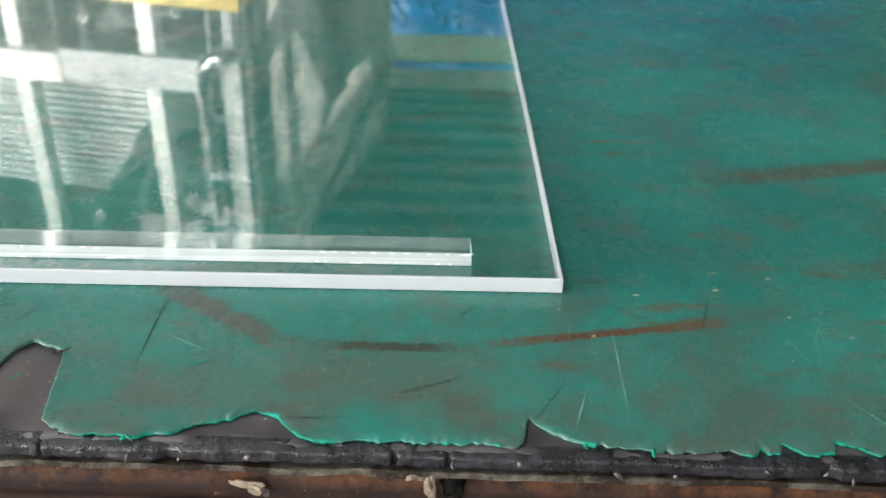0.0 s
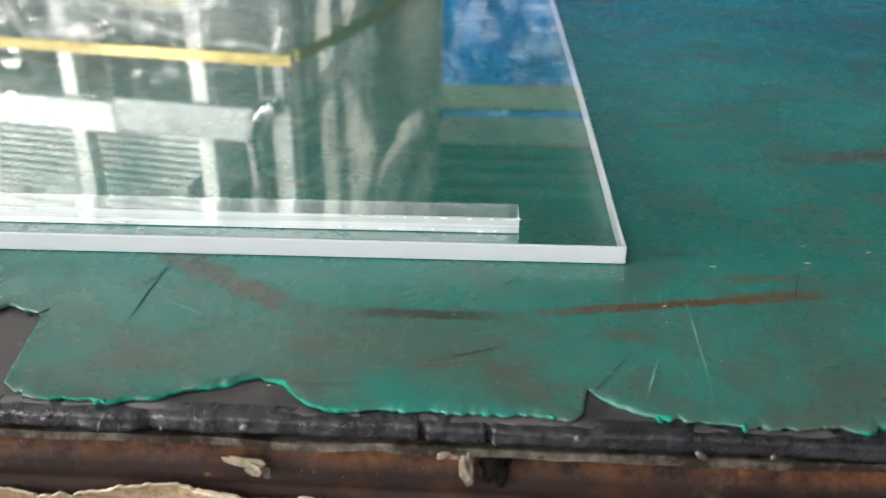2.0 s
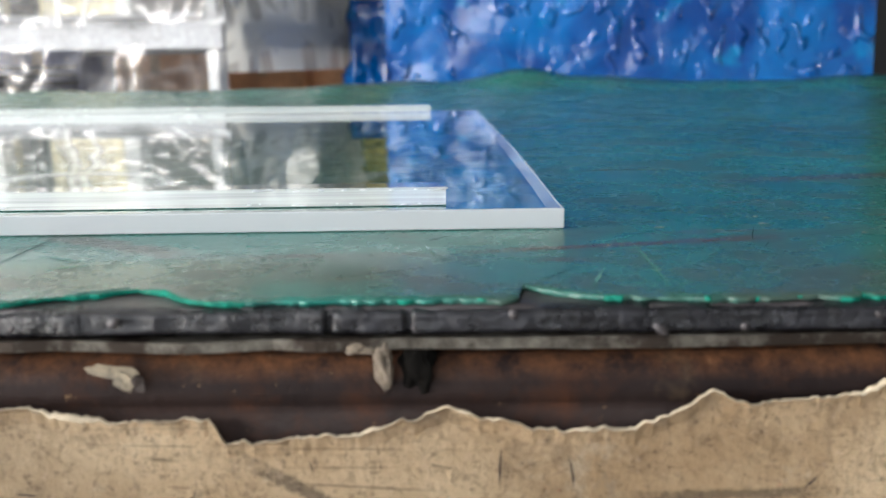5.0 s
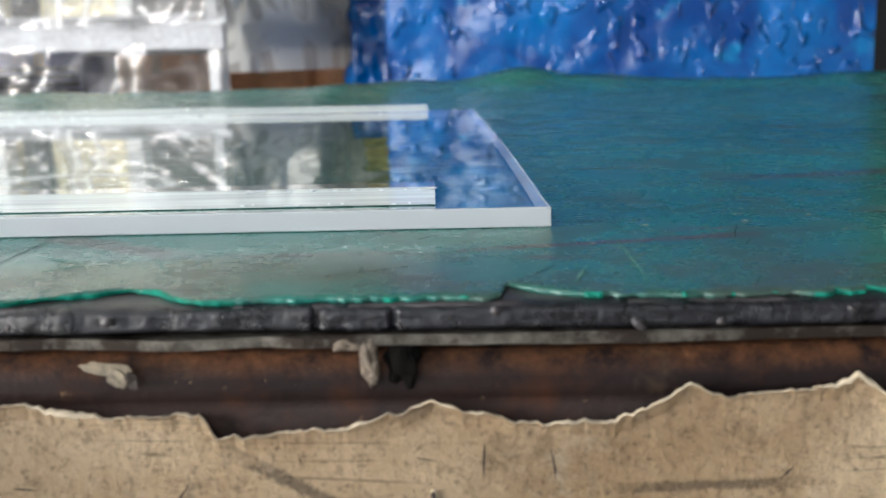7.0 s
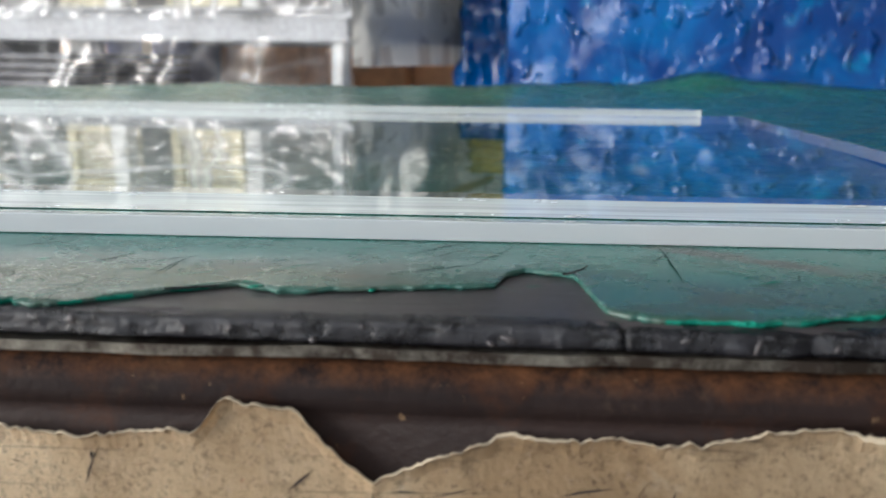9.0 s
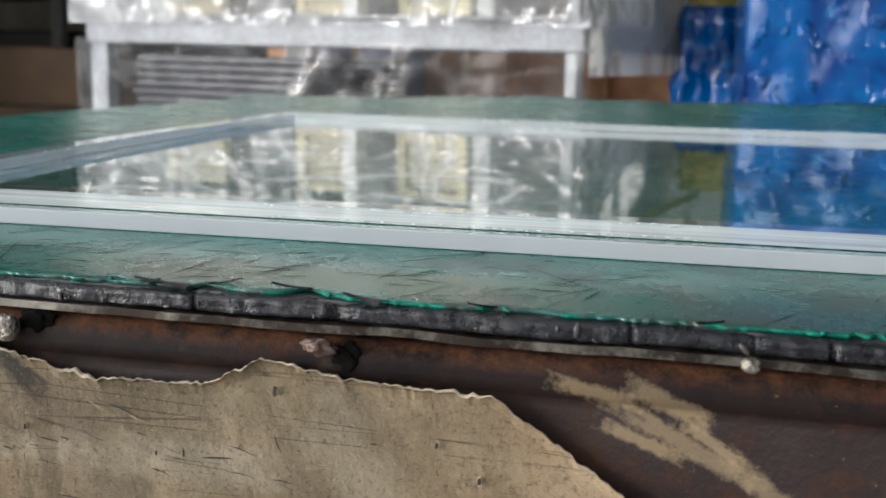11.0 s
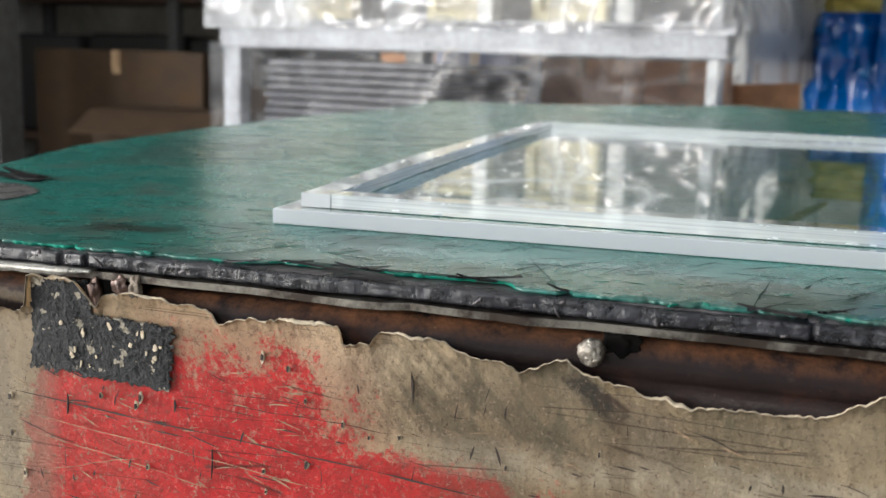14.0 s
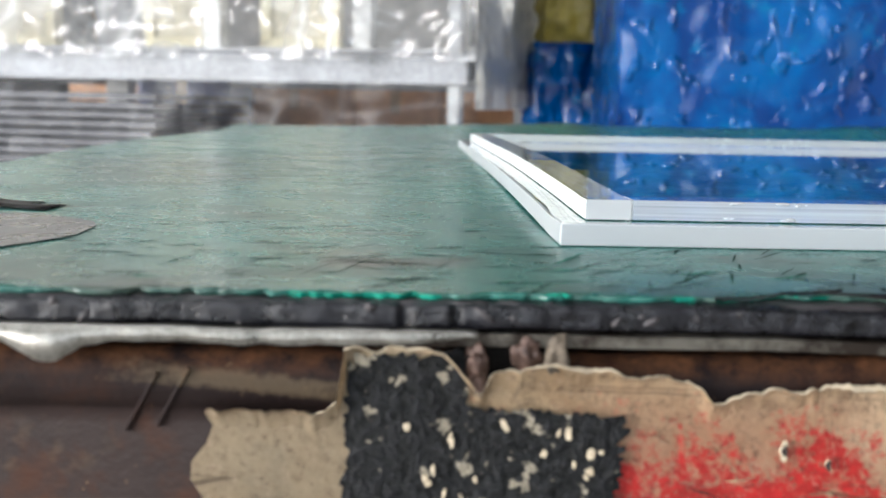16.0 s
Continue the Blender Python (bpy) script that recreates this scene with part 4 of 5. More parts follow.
def under(parent, name, bm, mat, label="", smooth=False):
    """A part given in world places under a thing that stands elsewhere."""
    ob = part(name, bm, mat, parent, label, smooth)
    ob.location = -parent.location
    return ob


under(blue, "wrap", crumpled(-0.105, 1.287, 2.7, 3.15, FLOOR + 0.1, 0.755, 0.012, 1.0, 70), BLUE, "", True)
under(blue, "boards", boxed((-0.095, 2.715, 0.755), (1.277, 3.14, 0.862), 0.004), mat_plain("grey_brown_board", (0.11, 0.12, 0.08), 0.4))
under(blue, "top_wrap", crumpled(-0.103, 1.285, 2.702, 3.15, 0.860, 0.885, 0.004, 2.0, 40), BLUE)
for k in range(3):
    under(blue, "pallet_runner", boxed((-0.05 + 0.6 * k, 2.72, FLOOR), (0.06 + 0.6 * k, 3.12, FLOOR + 0.1)), DARKWOOD)

# ---- film wrapped crate ----
CR = Matrix.Translation((-0.545, 2.60, FLOOR)) @ Matrix.Rotation(radians(-13.8), 4, "Z")
crate = thing("wrapped_crate", "steel crate wrapped in clear crumpled stretch film with yellow tape", "crate")
crate.matrix_world = CR
CW, CD, CZ = 1.80, 1.44, -FLOOR


def crate_box(name, lo, hi, mat, label="", bevel=0.004):
    """Heights are given from the bench top."""
    return part(name, boxed((lo[0], lo[1], lo[2] + CZ), (hi[0], hi[1], hi[2] + CZ), bevel), mat, crate, label)


for px in (-CW, -0.06):
    crate_box("post", (px, 0.02, FLOOR), (px + (0.075 if px < -1 else 0.035), 0.08, 1.75), LIGHTGREY if px < -1 else GREY)
    crate_box("post", (px, CD - 0.08, FLOOR), (px + 0.06, CD - 0.02, 1.75), GREY)
for px in (-0.785, -0.335):
    crate_box("post", (px, 0.022, 0.17), (px + 0.055, 0.08, 1.72), WHITE)
crate_box("post", (-0.06, 0.62, 0.17), (0.0, 0.83, 1.30), LIGHTGREY)
crate_box("corner_plate", (-0.075, 0.012, 0.83), (-0.004, 0.018, 1.72), WHITE, "white corner plate")
crate_box("corner_angle", (0.0, -0.02, 0.19), (0.014, 0.02, 1.74), DARKGREY, "dark corner angle")
crate_box("thin_rod", (-0.10, 0.0, 0.58), (-0.092, 0.008, 0.82), WHITE)
for z0, z1 in ((0.085, 0.165), (1.72, 1.78)):
    crate_box("front_beam", (-CW, 0.0, z0), (0.0, 0.02, z1), LIGHTGREY)
    crate_box("back_beam", (-CW, CD - 0.02, z0), (0.0, CD, z1), GREY)
    crate_box("side_beam", (-0.02, 0.02, z0), (0.0, CD - 0.02, z1), GREY)
    crate_box("side_beam", (-CW, 0.02, z0), (-CW + 0.02, CD - 0.02, z1), GREY)
crate_box("deck", (-CW + 0.02, 0.02, 0.17), (-0.02, CD - 0.02, 0.185), GREY)
crate_box("shelf", (-CW + 0.02, 0.10, 0.94), (-0.28, CD - 0.1, 0.985), WHITE)
# the film's glare is put into the front's colour: white part, then grey
crate_box("shelf_front", (-CW + 0.02, 0.0, 0.87), (-0.60, 0.018, 1.0), WHITE, "shelf front with film glare painted white")
crate_box("shelf_front", (-0.60, 0.002, 0.85), (-0.10, 0.018, 0.985), GREY, "grey shelf front beside the painted glare")
bm = boxed((0.0, -0.55, -0.035), (0.02, 0.62, 0.035), 0.003)
bmesh.ops.transform(bm, matrix=Matrix.Translation((0.005, 0.95, 1.56 + CZ)) @ Matrix.Rotation(radians(-21), 4, "X"), verts=bm.verts)
part("side_brace", bm, DARKGREY, crate, "dark slanting side brace")
pts = [(-0.12, 0.0, 1.7)] + [(-0.12, 0.0, z) for z in (1.4, 1.15, 0.95)] + [(-0.12 + 0.09 * (1 - math.cos(a)), 0.0, 0.95 - 0.13 * math.sin(a)) for a in [radians(15 * k) for k in range(1, 7)]]
bm = tube(bmesh.new(), [(x, y - 0.012, z + CZ) for x, y, z in pts], 0.029, 18)
part("bent_rail", bm, mat_plain("polished_steel", (0.5, 0.5, 0.5), 0.15, 1.0), crate, "bent polished steel tube", True)


part("film", crumpled(-CW - 0.03, 0.03, -0.045, CD + 0.03, 0.15 + CZ, 0.62 + CZ, 0.035, 5.0, 90, "fl"), FILM, crate, "clear crumpled stretch film", True)
part("upper_film", crumpled(-CW - 0.03, 0.03, -0.045, CD + 0.03, 0.62 + CZ, 1.76 + CZ, 0.008, 5.0, 90, "fl"), HIGHFILM, crate, "thin clear stretch film with streaks", True)
part("side_film", crumpled(-CW, 0.03, -0.045, CD + 0.03, 0.02 + CZ, 1.76 + CZ, 0.01, 6.0, 60, "r"), SIDEFILM, crate, "dusty grey stretch film", True)
part("lower_film", crumpled(-0.95, 0.03, -0.03, 0.9, -0.75 + CZ, 0.10 + CZ, 0.02, 8.0, 50, "f"), LOWFILM, crate, "", True)
part("lower_film", crumpled(-CW - 0.02, -0.95, -0.03, 0.9, -0.75 + CZ, 0.10 + CZ, 0.02, 7.0, 60, "fl"), LOWFILM, crate, "thin clear stretch film", True)
crate_box("tape", (-CW - 0.04, -0.085, 0.600), (0.045, -0.08, 0.645), TAPE, "yellow packing tape", 0.0)
crate_box("tape", (0.062, -0.08, 0.575), (0.067, CD, 0.620), TAPE, "", 0.0)


def crate_thing(name, label_text, category, group=""):
    ob = thing(name, label_text, category, group)
    ob.matrix_world = CR
    return ob


stack = crate_thing("sheet_stack", "stack of dark plastic sheets under the wrapped crate", "sheet stack")
for k in range(30):
    j = random.uniform(-0.012, 0.012)
    z0 = k * 0.0285
    part("plastic_sheet", boxed((-1.68 + j, 0.10 + j, z0), (-0.99 + j, 0.85, z0 + 0.02), 0.002), DARKSHEET, stack)
clear_stack = crate_thing("acrylic_stack", "stack of clear acrylic sheets with pale edges", "sheet stack")
for k in range(18):
    j = random.uniform(-0.01, 0.01)
    z0 = CZ + 0.986 + k * 0.031
    part("acrylic_board", boxed((-1.70 + j, 0.14 + j, z0), (-0.29 - 0.018 * k + j, 1.2, z0 + 0.012), 0.002), mat_pale if k else (mat_pale := mat_plain("pale_acrylic_edge", (0.75, 0.79, 0.79), 0.25)), clear_stack)
# pale framed boards that stand on the crate's deck
for k, px in enumerate((-1.60, -1.05, -0.67)):
    fr = crate_thing("framed_board", "cream wooden frame with a pale panel in the crate", "frame", "frames in the crate")
    w, h, t = 0.25, 0.34, 0.035
    z0 = CZ + 0.185
    part("panel", boxed((px + t, 0.19, z0 + t), (px + w - t, 0.20, z0 + h - t)), mat_board if k else (mat_board := mat_plain("pale_board", (0.55, 0.5, 0.36), 0.6)), fr)
    for lo3, hi3 in (((px, 0.17, z0), (px + w, 0.22, z0 + t)), ((px, 0.17, z0 + h - t), (px + w, 0.22, z0 + h)), ((px, 0.17, z0 + t), (px + t, 0.22, z0 + h - t)), ((px + w - t, 0.17, z0 + t), (px + w, 0.22, z0 + h - t))):
        part("rail", boxed(lo3, hi3, 0.003), CREAM, fr)

# ---- things behind the crate ----


def carton(at, size, turn, mat=CARD, label_text="closed brown cardboard carton", flaps=False, group="cartons"):
    c = thing("carton", label_text, "carton", group, at=(at[0], at[1], FLOOR + at[2]))
    c.rotation_euler = (0, 0, radians(turn))
    w, d, h = size
    part("body", boxed((-w / 2, -d / 2, 0), (w / 2, d / 2, h), 0.006), mat, c)
    if flaps:
        for sgn in (-1, 1):
            bm = boxed((-w / 2, 0, -0.003), (w / 2, d * 0.48, 0.003))
            bmesh.ops.transform(bm, matrix=Matrix.Translation((0, sgn * d / 2, h)) @ Matrix.Rotation(radians(25 * sgn if sgn > 0 else 205), 4, "X"), verts=bm.verts)
            part("flap", bm, mat, c)
    else:
        part("tape", boxed((-0.025, -d / 2 - 0.002, h - 0.12), (0.025, d / 2 + 0.002, h + 0.0015)), TAPE2, c, "pale packing tape")
    return c


TAPE2 = mat_plain("pale_packing_tape", (0.42, 0.28, 0.16), 0.3)
BLUECARD = mat_plain("blue_printed_board", (0.16, 0.18, 0.32), 0.6)
# same cardboard, lightened to make up for dim light behind the crate
CARD2 = mat_plain("brightened_cardboard", (0.62, 0.34, 0.19), 0.8, scale=9.0)
carton((-1.62, 4.55, 0), (0.42, 0.5, 0.93), -14, BLUECARD, "blue printed cardboard carton on the floor")
carton((-1.15, 4.7, 0), (0.40, 0.5, 0.92), -14, CARD2)
carton((-0.70, 4.9, 0), (0.42, 0.5, 0.90), -14, CARD2)
carton((-0.28, 4.9, 0), (0.40, 0.5, 0.95), -14, CARD2)
carton((-2.15, 5.4, 0), (0.5, 0.5, 0.94), -14, CARD2)
leaning = thing("leaning_board", "orange-brown board that leans beside a carton", "board", at=(-1.83, 5.35, FLOOR))
bm = boxed((-0.07, -0.02, 0), (0.07, 0.02, 1.15), 0.003)
bmesh.ops.transform(bm, matrix=Matrix.Rotation(radians(-24), 4, "Y"), verts=bm.verts)
part("plank", bm, mat_plain("orange_wood", (0.42, 0.2, 0.09), 0.6), leaning)
for x, y in ((-1.69, 5.68), (-1.90, 4.14)):
    stand = thing("steel_stand", "grey steel upright on a square foot plate", "stand", "uprights", at=(x, y, FLOOR))
    part("foot", boxed((-0.1, -0.1, 0), (0.1, 0.1, 0.02)), GREY, stand)
    part("upright", boxed((-0.045, -0.045, 0.02), (0.045, 0.045, 1.0), 0.004), WHITE, stand)
bag = thing("blue_bag", "crumpled blue plastic sack with a yellow top", "sack", at=(-0.13, 3.55, FLOOR))
under(bag, "sack", crumpled(-0.26, 0.02, 3.45, 3.75, FLOOR, 0.26, 0.05, 8.0, 40), BLUE, "", True)
under(bag, "neck", crumpled(-0.22, -0.05, 3.5, 3.68, 0.255, 0.5, 0.06, 9.0, 24), mat_plain("dull_yellow_plastic", (0.35, 0.28, 0.06), 0.4), "dull yellow plastic", True)

# black block added where only darkness shows beside the blue stack
filler = thing("dark_filler", "black block filling the dark gap beside the blue stack", "machine", at=(1.62, 3.2, FLOOR))
part("cover", boxed((-0.28, -0.3, 0), (0.28, 0.3, 1.5), 0.04, 3), mat_plain("filler_black", (0.015, 0.015, 0.016), 0.6), filler, "", True)

# ---- dark store in the far corner ----
carton((-3.62, 4.75, 0), (1.05, 0.6, 0.86), -4, label_text="large brown carton with a blue dot", group="")
carton((-3.18, 4.3, 0), (0.7, 0.5, 0.58), 6, label_text="open brown carton with raised flaps", flaps=True, group="")
dot = thing("sticker", "small dark blue round sticker on a carton", "sticker", at=(-3.78, 4.47, -0.16))
bm = bmesh.new()
bmesh.ops.create_cone(bm, cap_ends=True, segments=20, radius1=0.045, radius2=0.045, depth=0.006, matrix=Matrix.Rotation(radians(90), 4, "X"))
part("disc", bm, BLUECARD, dot)
# near-black blocks added on the rack; the corner's darkness is their colour
CORNERDARK = mat_plain("corner_black", (0.025, 0.024, 0.023), 0.6)
rack = thing("storage_rack", "tall dark storage rack filled with near-black blocks", "rack", at=(-4.3, 6.6, FLOOR))
for lx in (-1.6, 0.0, 1.6):
    for ly in (-0.4, 0.4):
        part("post", boxed((lx - 0.04, ly - 0.04, 0), (lx + 0.04, ly + 0.04, 3.2)), DARKGREY, rack)
for z in (0.2, 1.2, 2.2):
    part("shelf", boxed((-1.64, -0.44, z), (1.64, 0.44, z + 0.05)), DARKWOOD, rack)
for k, lx in enumerate((-1.15, -0.4, 0.4, 1.15)):
    for z in (0.25, 1.25, 2.25):
        g = thing("dark_block", "near-black block on the rack for the corner's darkness", "bundle", "bundles on the rack", at=(-4.3 + lx, 6.6, FLOOR + z))
        part("cover", boxed((-0.34, -0.36, 0), (0.34, 0.36, 0.7 + 0.1 * rnd(lx * 5 + z, 3)), 0.05, 3), CORNERDARK, g, "", True)
col = thing("steel_column", "grey painted steel column on the floor", "column", at=(-3.95, 3.9, FLOOR))
part("shaft", boxed((-0.09, -0.09, 0.02), (0.09, 0.09, 4.85), 0.005), DARKGREY, col)
part("base_plate", boxed((-0.16, -0.16, 0), (0.16, 0.16, 0.02)), GREY, col)
cab = thing("timber_frame", "dark brown timber frame beside the column", "frame", at=(-4.1, 3.3, FLOOR))
for lx in (-0.5, 0.15):
    part("post", boxed((lx - 0.04, -0.04, 0), (lx + 0.04, 0.04, 1.05), 0.004), DARKWOOD, cab)
part("top_rail", boxed((-0.6, -0.05, 1.05), (0.25, 0.05, 1.13), 0.004), DARKWOOD, cab)

# ---- small things along the bench front ----


def lump(name, at, size, mat, label_text="", seed=0.0, rough=0.55, sub=4):
    bm = bmesh.new()
    bmesh.ops.create_icosphere(bm, subdivisions=sub, radius=1.0)
    for v in bm.verts:
        v.co *= 0.8 + rough * noise.noise(v.co * 1.5 + Vector((seed, seed * 0.3, 0))) + 0.12 * noise.noise(v.co * 4 + Vector((seed, 0, 0)))
        v.co = Vector((v.co.x * size[0], v.co.y * size[1], v.co.z * size[2]))
        v.co += Vector((at[0], front(at[0]) + at[1], at[2]))
    return bench_part(name, bm, mat, label_text, True)


# black lumps stand in for holes and gaps; their darkness is only colour
HOLLOW = dull(mat_plain("hollow_black", (0.005, 0.0045, 0.004), 0.9, scale=300.0), 0.05)
SLAG = mat_plain("pale_weld_slag", (0.15, 0.12, 0.09), 0.45, 0.3, scale=260.0, vary=0.6, bump=0.8)
REDDISH = mat_plain("heat_tinted_weld", (0.075, 0.045, 0.035), 0.35, 0.4, scale=240.0, vary=0.6)
for nm, at, size, mt, lb in (
    ("weld_bead", (-0.0002, -0.0012, -0.0128), (0.0024, 0.0017, 0.0056), SLAG, "pale slag-crusted weld bead"),
    ("weld_bead", (-0.0052, -0.0010, -0.0096), (0.0040, 0.0014, 0.0017), SLAG, ""),
    ("dark_hollow", (0.0064, 0.0002, -0.0138), (0.0040, 0.0020, 0.0068), HOLLOW, "black lump in place of a dark hole"),
    ("weld_bead", (-0.2775, -0.0006, -0.0140), (0.0058, 0.0026, 0.0046), REDDISH, "heat-tinted weld bead"),
    ("dark_hollow", (-0.2780, -0.0022, -0.0090), (0.0062, 0.0016, 0.0015), HOLLOW, ""),
    ("weld_bead", (-0.3366, -0.0022, -0.0090), (0.0030, 0.0022, 0.0026), WELD, "bright round weld bead"),
    ("weld_bead", (-0.5400, -0.0030, -0.0155), (0.0046, 0.0036, 0.0050), WELD, ""),
    ("dark_hollow", (-0.5330, 0.0008, -0.0135), (0.0065, 0.0014, 0.0048), HOLLOW, ""),
    ("weld_bead", (-0.4470, -0.0014, -0.0138), (0.0056, 0.0022, 0.0030), REDDISH, ""),
    ("dark_hollow", (-0.4400, 0.0004, -0.0165), (0.0050, 0.0014, 0.0044), HOLLOW, ""),
    ("weld_bead", (-0.7000, -0.0018, -0.0140), (0.0028, 0.0020, 0.0050), REDDISH, ""),
    ("weld_bead", (-0.6905, -0.0014, -0.0112), (0.0036, 0.0018, 0.0034), REDDISH, ""),
    ("weld_bead", (-0.6850, -0.0018, -0.0112), (0.0026, 0.0018, 0.0042), SLAG, ""),
    ("dark_hollow", (-0.6950, 0.0006, -0.0125), (0.0100, 0.0012, 0.0060), HOLLOW, ""),
):
    lump(nm, at, size, mt, lb, at[0] * 900, 0.15 if mt is WELD else 0.5)


def bent_lip():
    """Bright torn steel lip under the mat's corner; its lower edge is jagged and hangs down at one end."""
    bm = bmesh.new()
    a, b, c, d = [], [], [], []
    n = 130
    for i in range(n + 1):
        x = -0.832 + (0.832 - 0.70) * i / n
        back = max(0.0, -0.80 - x) * 0.2
        drop = 0.0024 + 0.0004 * rnd(x, 71, 120)
        drop += (0.0042 + 0.0012 * rnd(x, 74, 300)) * math.exp(-((x + 0.779) / 0.006) ** 2) + 0.0005 * rnd(x, 75, 220)
        taper = min(1.0, (i + 1) / 6, (n - i + 1) / 12)
        y = front(x) + back - 0.0042 - 0.0008 * rnd(x, 72, 45)
        zt = -0.0068 + 0.0004 * rnd(x, 73, 60)
        zb = zt - max(0.0006, drop * taper)
        for lst, yy, zz in ((a, y, zt), (b, y - 0.0006, zb), (c, y + 0.003, zb + 0.0004), (d, y + 0.005, zt)):
            lst.append(bm.verts.new((x, yy, zz)))
    for i in range(n):
        for p, q in ((a, b), (b, c), (c, d), (d, a)):
            bm.faces.new((p[i], p[i + 1], q[i + 1], q[i]))
    bm.faces.new((a[0], b[0], c[0], d[0]))
    bm.faces.new((a[-1], d[-1], c[-1], b[-1]))
    return bm


bench_part("bent_lip", bent_lip(), mat_plain("torn_bright_steel", (0.27, 0.26, 0.235), 0.32, 0.8, scale=160.0, vary=0.55, bump=0.6, dist=0.001), "bright torn steel lip", True)
for x, z in ((-0.763, -0.022), (-0.757, -0.021)):
    bm = boxed((-0.0004, -0.0005, -0.0065), (0.0004, 0.0006, 0.0065), 0.0002)
    bmesh.ops.transform(bm, matrix=Matrix.Translation((x, front(x), z)) @ Matrix.Rotation(radians(28), 4, "Y"), verts=bm.verts)
    bench_part("gouge_burr", bm, RUST)


def flake(name, parent, x, z, w, h, mat, seed, tilt=0.0, off=0.0012, n=16, label_text="", square=False):
    """A thin ragged scrap that stands a little off the bench front."""
    bm = bmesh.new()
    ring = []
    for k in range(n):
        a = k * math.tau / n
        r = 1 + 0.45 * noise.noise(Vector((math.cos(a) * 1.6, math.sin(a) * 1.6, seed)))
        if square:
            r = (0.95 + 0.10 * noise.noise(Vector((math.cos(a) * 3, math.sin(a) * 3, seed))) + 0.10 * noise.noise(Vector((a * 14, 0, seed))) + 0.06 * noise.noise(Vector((a * 40, 1, seed)))) / max(abs(math.cos(a)), abs(math.sin(a)))
        u, v = w * r * math.cos(a), h * r * math.sin(a)
        u, v = u * math.cos(tilt) - v * math.sin(tilt), u * math.sin(tilt) + v * math.cos(tilt)
        ring.append((x + u, front(x + u) - off - 0.0006 * abs(math.sin(a)), z + v))
    a = [bm.verts.new(p) for p in ring]
    b = [bm.verts.new((p[0], p[1] + 0.0004, p[2])) for p in ring]
    bm.faces.new(a)
    bm.faces.new(b[::-1])
    for k in range(n):
        j = (k + 1) % n
        bm.faces.new((a[k], a[j], b[j], b[k]))
    ob = part(name, bm, mat, parent, label_text)
    ob.location = -parent.location
    return ob


SCRAP = mat_plain("dull_tan_scrap", (0.2, 0.165, 0.115), 0.7, scale=120.0, vary=0.6)
CORE = mat_plain("dark_chip", (0.03, 0.02, 0.016), 0.8, scale=300.0)
CHIPRIM = mat_plain("pale_chip_rim", (0.5, 0.42, 0.3), 0.7, scale=300.0)
flake("scrap", label, -0.0545, -0.0138, 0.0055, 0.0014, SCRAP, 1.0, -0.12, 0.002, 40)
flake("scrap", label, -0.0525, -0.0158, 0.0026, 0.0016, SCRAP, 2.0, -0.5, 0.0022, 30)
flake("scrap_core", label, -0.0497, -0.0160, 0.0013, 0.0017, CORE, 3.0, 0.3, 0.0024, 20)
flake("tar_patch", label, -0.7130, -0.0265, 0.0118, 0.0158, TAR, 7.3, -0.03, 0.0019, 150, "black crusted tar patch", True)
flake("tar_patch", label, -0.6885, -0.0325, 0.0165, 0.0112, TAR, 2.3, -0.07, 0.0021, 180, "", True)
for k in range(20):
    px, pz = random.uniform(-0.715, -0.675), random.uniform(-0.039, -0.024)
    flake("tar_chip", label, px, pz, random.uniform(0.0003, 0.0008), random.uniform(0.0004, 0.0014), CHIPRIM, k * 1.9, random.uniform(-0.6, 0.6), 0.0024, 8)
# chips through the film: pale rims with dark cores
random.seed(5)
spots = [(-0.6409, -0.0291), (-0.6323, -0.0318), (-0.6265, -0.0412), (-0.4596, -0.0273), (-0.2261, -0.0328)]
spots += [(random.uniform(-0.735, -0.56), random.uniform(-0.11, -0.045)) for _ in range(26)] + [(random.uniform(-0.55, 0.2), random.uniform(-0.08, -0.036)) for _ in range(10)]
for k, (x, z) in enumerate(spots):
    r = random.uniform(0.0004, 0.0008)
    flake("chip", label, x, z, r, r * random.uniform(1.2, 2.6), CHIPRIM, k * 1.7, 0.0, 0.0013, 10)
    flake("chip_core", label, x - r * 0.12, z, r * 0.8, r * random.uniform(0.9, 1.9), CORE, k * 2.1, 0.0, 0.0016, 8)
for k in range(8):
    x, z = random.uniform(-0.72, -0.5), random.uniform(-0.09, -0.03)
    flake("slit", label, x, z, random.uniform(0.0002, 0.0005), random.uniform(0.002, 0.006), CORE, k * 3.3, random.uniform(-0.15, 0.15), 0.0013, 8)



def scratches(count, mat, xr, zr, lr, wr, ar, off, lab):
    bm = bmesh.new()
    for k in range(count):
        x, z = random.uniform(*xr), random.uniform(*zr)
        long, wide, a = random.uniform(*lr) / 2, random.uniform(*wr), random.uniform(*ar)
        c, q = math.cos(a), math.sin(a)
        bend = random.uniform(-0.12, 0.12) * long
        pts = []
        for u, w in ((-1, 0.0), (-0.3, wide), (0.4, wide * 0.8), (1, 0.0), (0.4, -wide * 0.8), (-0.3, -wide)):
            p, v = u * long, w + bend * (1 - u * u)
            pts.append((x + p * c - v * q, z + p * q + v * c))
        bm.faces.new([bm.verts.new((px, front(px) - off, pz)) for px, pz in pts])
    ob = part("scratch", bm, mat, label, lab)
    ob.location = -label.location
    ob["kind"] = "stuff"


